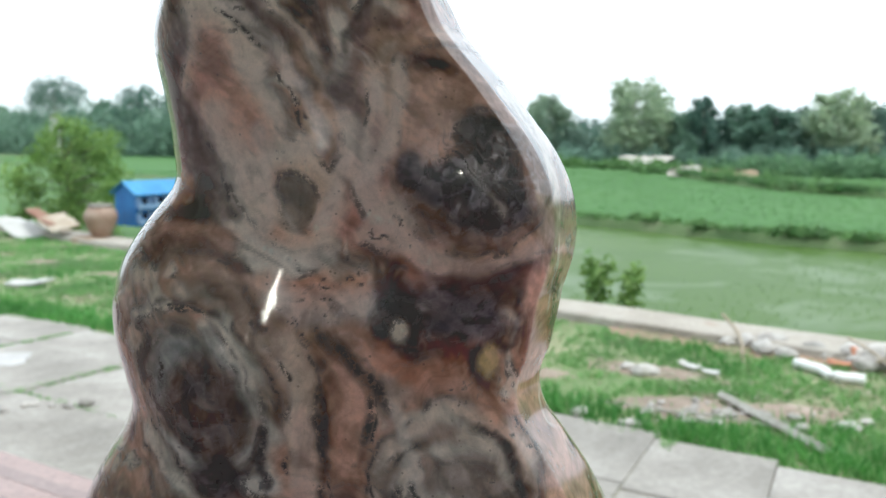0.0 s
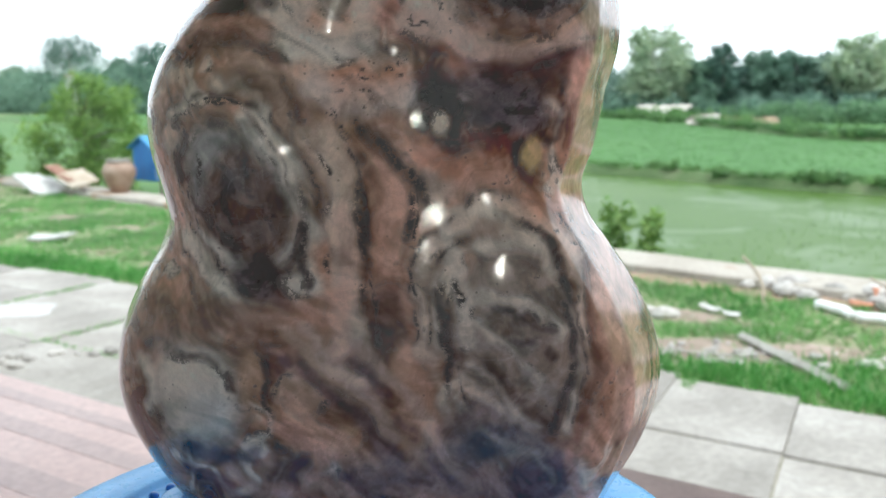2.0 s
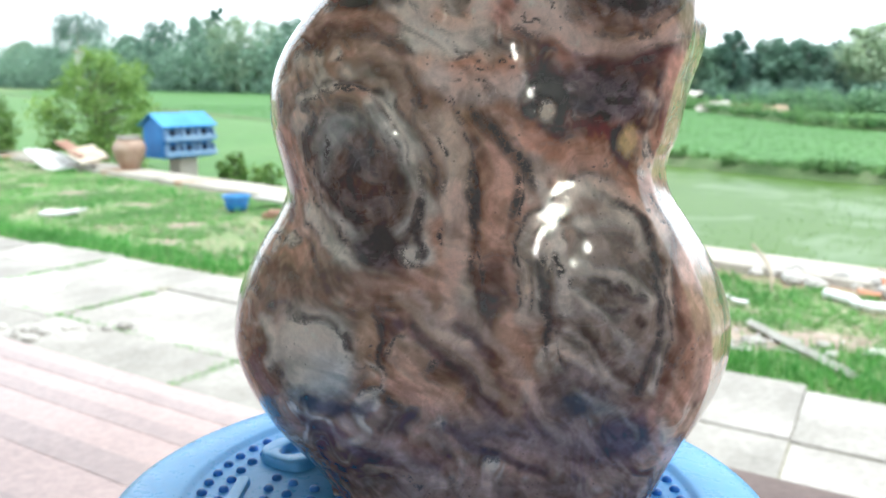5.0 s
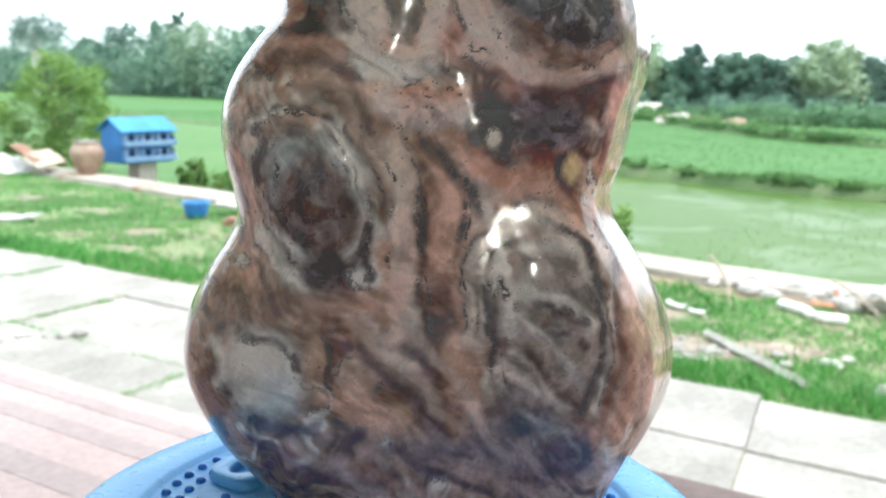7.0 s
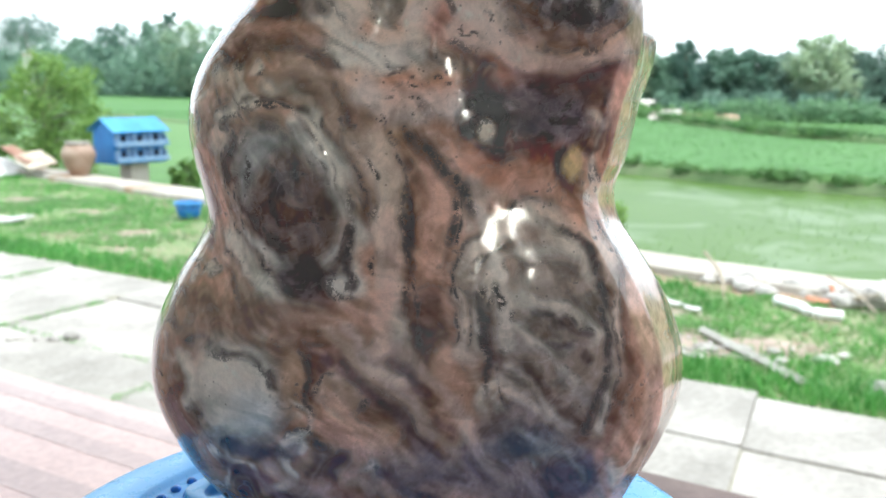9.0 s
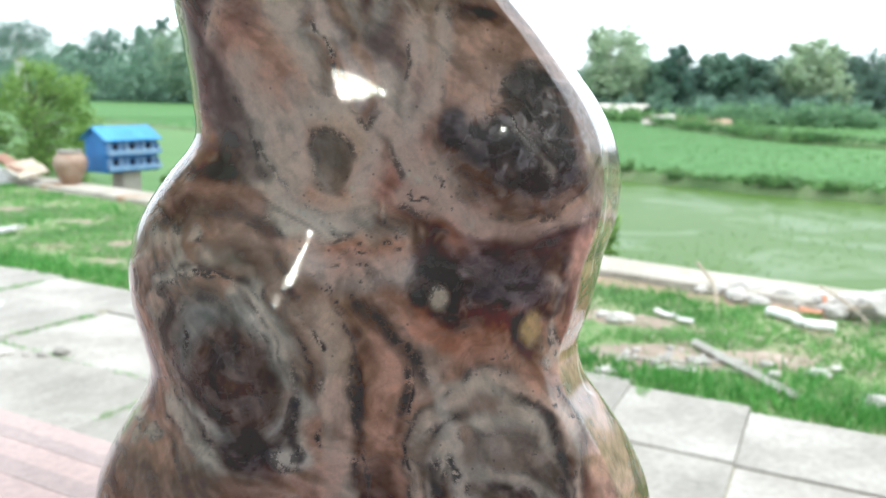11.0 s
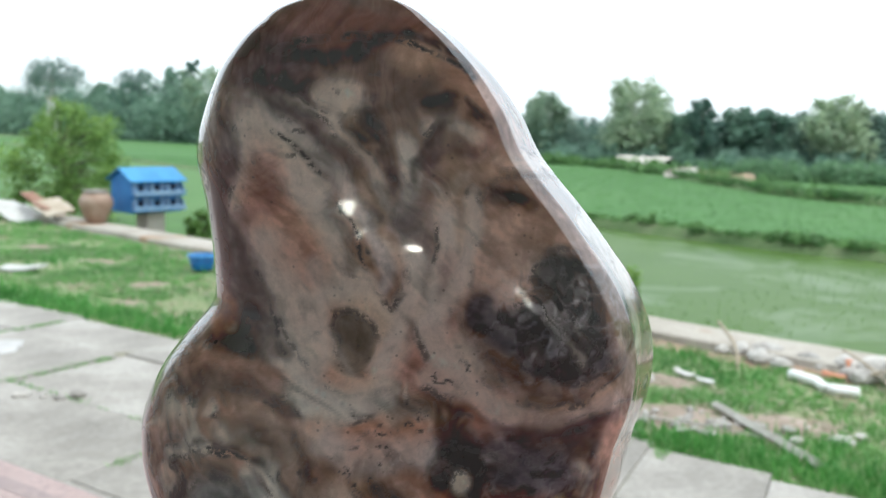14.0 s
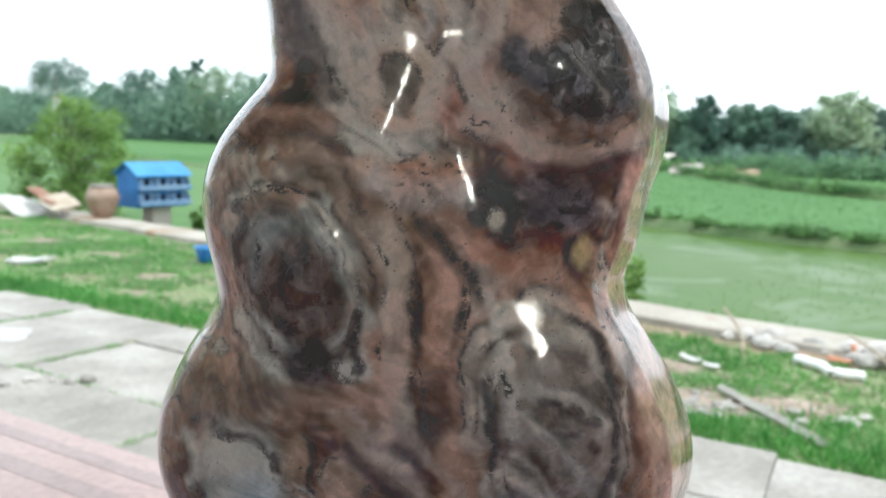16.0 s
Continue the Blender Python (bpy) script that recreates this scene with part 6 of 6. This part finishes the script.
    line(-34, 300, -6, 262, 2, 1.8, (0.4, 0.36, 0.31), amount=0.6)
    line(-44, 292, -20, 250, -3, 2.2, (0.42, 0.36, 0.3), amount=0.55)
    line(-10, 278, 2, 296, 1, 1.5, DARK, amount=0.7)
    line(2, 296, 16, 302, 1, 1.3, DARK, amount=0.6)
    line(-6, 270, 8, 282, 1, 2.2, (0.4, 0.33, 0.27), amount=0.55)
    line(-38, 240, -10, 200, -2, 3.2, (0.46, 0.4, 0.33), amount=0.6)
    line(10, 232, 34, 205, -3, 3.2, (0.5, 0.4, 0.33), amount=0.6)
    line(4, 216, 22, 200, 0, 2.4, (0.33, 0.17, 0.12), amount=0.7)
    line(-50, 108, -20, 82, -2, 2.4, (0.36, 0.28, 0.23), amount=0.55)
    line(-40, 96, 0, 56, -1, 2.2, (0.34, 0.25, 0.2), amount=0.5)
    line(-20, 88, 14, 44, -1, 2.4, (0.11, 0.095, 0.11), amount=0.6)
    line(22, 108, 52, 84, 1, 1.5, (0.36, 0.33, 0.29), amount=0.6)
    line(20, 92, 50, 66, 1, 1.5, (0.34, 0.3, 0.26), amount=0.6)
    line(26, 66, 54, 44, 0, 1.6, (0.33, 0.27, 0.23), amount=0.5)
    line(-32, 168, -30, 124, 2, 2.2, (0.5, 0.42, 0.34), amount=0.6)
    line(-48, 186, -36, 140, -4, 2.4, (0.46, 0.43, 0.37), amount=0.6)
    line(14, 150, 44, 136, 5, 2.2, (0.46, 0.41, 0.34), amount=0.6)
    # bands and broken threads over the upper face
    line(-53, 260, -42, 215, -3, 4.5, (0.561, 0.488, 0.415), amount=0.75)
    line(-37, 254, -38, 215, 3, 3.6, (0.512, 0.427, 0.366), amount=0.7)
    line(-40, 211, -13, 206, -2, 3.2, (0.512, 0.476, 0.415), amount=0.75)
    line(-61, 268, -50, 227, -3, 5, (0.15, 0.115, 0.115), amount=0.75)
    line(-56, 248, -48, 226, 0, 1.1, None)
    line(-50, 235, -37, 215, 0, 0.9, None)
    line(-26, 208, -15, 202, -1, 1.2, None)
    line(-6, 207, 6, 204, 1, 1.3, None)
    line(-8, 223, 24, 210, -1, 5.5, (0.32, 0.19, 0.155), amount=0.8)
    line(3, 219, 35, 205, -3, 4, (0.561, 0.427, 0.354), amount=0.8)
    line(35, 205, 61, 211, -3, 3.4, (0.488, 0.354, 0.305), amount=0.75)
    line(-8, 272, -4, 246, 0, 5, (0.15, 0.12, 0.12), amount=0.75)
    line(3, 272, 3, 235, 1, 3.6, (0.488, 0.427, 0.378), amount=0.75)
    line(-20, 272, -15, 250, 1, 2.2, (0.3, 0.28, 0.27), amount=0.7)
    line(-24, 270, -21, 251, 0, 1.0, None)
    line(-32, 196, 1, 186, -3, 5, (0.439, 0.39, 0.354), amount=0.7)
    line(-21, 192, -3, 189, 0, 5, (0.512, 0.342, 0.281), amount=0.6)
    line(7, 234, 3, 261, -2, 3, (0.3, 0.2, 0.17), amount=0.6)
    line(34, 190, 55, 198, 2, 1.2, None)
    line(40, 187, 54, 190, 1, 1.0, None)
    line(24, 198, 47, 201, 2, 3, (0.26, 0.18, 0.165), amount=0.7)
    line(8, 197, 18, 201, 2, 1.2, None)
    line(-23, 172, -16, 136, 1, 1.2, None)
    line(-17, 136, -12, 98, 1, 1.2, None)
    line(1, 165, 4, 103, 0, 1.1, None)
    line(-38, 186, -32, 156, 2, 1.0, None)
    line(-26, 148, -28, 98, 1, 4, (0.512, 0.366, 0.305), amount=0.65)
    line(10, 153, 20, 100, 2, 2.4, (0.439, 0.39, 0.342), amount=0.7)
    line(16, 125, 20, 100, 0, 1.3, None)
    # the pale swoosh beside the small eye and the one under the heart
    patch(-43, 238, 7, 27, (0.52, 0.44, 0.37), 16, 0.5, 0.65, strata=0.25)
    line(11, 276, 3, 240, 4, 3.0, (0.58, 0.49, 0.42), amount=0.75)
    line(-62, 312, -26, 286, 3, 2.6, (0.13, 0.105, 0.105), amount=0.7)
    line(-56, 304, -22, 272, 3, 2.4, (0.46, 0.41, 0.37), amount=0.6)
    line(4, 306, -10, 272, 3, 2.6, (0.13, 0.105, 0.105), amount=0.65)
    line(-50, 296, -20, 262, 3, 1.1, None)
    line(-8, 262, -12, 222, 4, 3.6, (0.56, 0.49, 0.42), amount=0.75)
    line(4, 232, 30, 205, -4, 3.4, (0.58, 0.46, 0.39), amount=0.8)
    line(30, 205, 58, 208, -3, 3.0, (0.5, 0.37, 0.31), amount=0.75)
    line(-44, 110, -10, 62, 2, 2.6, (0.4, 0.31, 0.27), amount=0.6)
    line(-20, 96, 20, 40, 2, 2.8, (0.38, 0.28, 0.24), amount=0.6)
    line(-72, 46, -30, 18, 1, 2.6, (0.36, 0.27, 0.235), amount=0.6)
    # the minerals melt into each other a little under the polish
    C = C.reshape(rows, around, 3)
    for _ in range(2):
        C = (C * 2 + np.roll(C, 1, 1) + np.roll(C, -1, 1) + np.concatenate([C[:1], C[:-1]]) + np.concatenate([C[1:], C[-1:]])) / 6
    C = C.reshape(-1, 3)
    # the dark heart and hollow are crystalline: pale broken edges between dark flakes
    for x, z, rx, rz, seed, amount in ((38, 236, 24, 21, 601, 0.17), (24, 183, 34, 15, 611, 0.1), (-61, 152, 14, 22, 621, 0.09), (34, 92, 26, 34, 631, 0.04)):
        w = near_by(x - 1.4 * rx, x + 1.4 * rx, z - 1.4 * rz, z + 1.4 * rz)
        p = P[w]
        in_it = np.clip(1.5 - np.hypot((W[w, 0] - x) / rx, (W[w, 2] - z) / rz) * 1.2, 0, 1) * facing[w]
        q = p + 2.5 * np.stack([cloud(p, 1 / 9, seed + 5, 2), cloud(p, 1 / 9, seed + 6, 2), cloud(p, 1 / 9, seed + 7, 2)], 1)
        plate = np.clip(4 * cloud(q, 1 / 8, seed + 4, 3) + 0.1, 0, 1)
        ridge = np.clip(1 - np.abs(cloud(q, 1 / 9, seed, 3)) * 4.5, 0, 1) * np.clip(0.5 + 1.2 * cloud(p, 1 / 16, seed + 1, 2), 0, 1)
        C[w] += (in_it * (0.75 * ridge + 0.7 * plate) * amount)[:, None] * np.array([0.97, 0.99, 1.02])
        crack = np.clip(1 - np.abs(cloud(q + 31, 1 / 11, seed + 2, 3)) * 9, 0, 1) * np.clip(0.4 + 1.2 * cloud(p, 1 / 14, seed + 3, 2), 0, 1)
        V[w] = np.maximum(V[w], (0.85 if z > 150 else 0.35) * in_it * crack)
    # fine dark crumbs in drifts
    drift = np.clip(1.5 * cloud(W, 1 / 26, 640, 3) - 0.25, 0, 1) * np.clip(5 * cloud(P, 1 / 2.6, 650, 2) - 2.9, 0, 1)
    V = np.maximum(V, 0.9 * drift * facing)
    V *= 1 - 0.95 * np.exp(-((W[:, 0] + 87) / 17) ** 2 - ((W[:, 2] - 73) / 20) ** 2)
    # dark minerals hold a few pale flakes
    murk = np.clip((0.16 - C.mean(1)) / 0.06, 0, 1) * facing
    flake = np.clip(2.4 * cloud(W, 1 / 7, 401, 4, 0.6) - 1.0, 0, 1)
    C += (murk * flake)[:, None] * np.array([0.03, 0.028, 0.028])
    # dark crumbs gather where the minerals meet
    tone = C.mean(1).reshape(rows, around)
    step = np.hypot(np.gradient(tone, axis=0), np.gradient(tone, axis=1)).ravel()
    V = np.maximum(V, np.clip(step * 34 - 0.5, 0, 0.8) * np.clip(0.1 + 1.5 * cloud(W, 1 / 11, 230, 3), 0, 1) * facing)
    # soft wisps that run with the flow of the stone
    bend = P + 15 * np.stack([cloud(P, 1 / 60, 301, 2), cloud(P, 1 / 60, 311, 2), cloud(P, 1 / 60, 321, 2)], 1)
    lean = radians(43)
    across, along = bend[:, 0] * math.cos(lean) + bend[:, 2] * math.sin(lean), -bend[:, 0] * math.sin(lean) + bend[:, 2] * math.cos(lean)
    wisp = lattice(np.stack([across / 4.5, along / 30, bend[:, 1] / 30], 1), 331) + 0.5 * lattice(np.stack([across / 2.0, along / 14, bend[:, 1] / 14], 1), 332)
    patchy = np.clip(0.45 + 0.9 * cloud(W, 1 / 30, 341, 2), 0, 1)
    C = C * (1 + 0.17 * patchy * wisp)[:, None]
    V = np.maximum(V, 0.7 * np.clip(-wisp * 2.6 - 1.9, 0, 1) * patchy * facing)
    # crisp small blotches and streaks of paler and pinker mineral
    for wide, long, sharp, amount, seed in ((8, 17, 7, 0.26, 701), (3.2, 6, 6, 0.2, 711)):
        blot = cloud(np.stack([across / wide, along / long, bend[:, 1] / long], 1), 1.0, seed, 2, 0.6)
        blot = 1 / (1 + np.exp(-sharp * blot)) - 0.5
        C = C * (1 + amount * blot[:, None] * np.array([1.12, 0.96, 0.92]))
    C = C * (1 + 0.08 * lattice(fine_flow * 2.7, 9) + 0.12 * cloud(P, 1 / 12, 131, 3) + 0.05 * cloud(P, 1 / 4, 121, 3))[:, None]
    C = np.clip(0.2 + (C - 0.2) * 1.8, 0.02, 1)
    grey = C.mean(1, keepdims=True)
    C = np.clip((grey + (C - grey) * 0.8) * 1.27 * np.array([0.985, 0.983, 1.03]), 0.035, None)
    C = C * np.minimum(1.0, 0.8 / C.max(1, keepdims=True))

    chip = np.clip((4.5 + 2 * cloud(P, 1 / 6, 240, 2) - P[:, 2]) / 1.5, 0, 1) * np.clip(0.4 + cloud(P, 1 / 5, 241, 2), 0, 1)
    C = C * (1 - chip[:, None]) + np.array([0.5, 0.46, 0.42]) * chip[:, None]
    P = P / 1000
    faces = []
    for i in range(rows - 1):
        k = i * around
        j = np.arange(around)
        n = (j + 1) % around
        faces.append(np.stack([k + j, k + n, k + around + n, k + around + j], 1))
    faces = np.concatenate(faces).tolist()
    count = rows * around
    verts = P.tolist() + [[float(P[:around, 0].mean()), float(P[:around, 1].mean()), float(P[:around, 2].mean())],
                          [float(P[-around:, 0].mean()), float(P[-around:, 1].mean()), float(P[-around:, 2].mean() + 0.0002)]]
    for j in range(around):
        n = (j + 1) % around
        faces.append([n, j, count])
        faces.append([count - around + j, count - around + n, count + 1])
    me = raw_mesh("polished_stone", verts, faces, STONE, True)
    colour = me.color_attributes.new("mineral", "FLOAT_COLOR", "POINT")
    rgba = np.ones((count + 2, 4), np.float32)
    rgba[:count, :3] = C
    rgba[count:, :3] = (0.2, 0.14, 0.12)
    colour.data.foreach_set("color", rgba.ravel())
    vein = me.attributes.new("vein", "FLOAT", "POINT")
    vein.data.foreach_set("value", np.concatenate([np.clip(V, 0, 1), [0, 0]]).astype(np.float32))
    ob = new("polished_stone", me)
    ob.matrix_world = pose(-0.0281, 0.36, SEAT.z)
    return tagged(ob, "tall glossy banded pink, cream and brown stone on a stool", "ornamental stone")


build_stone()
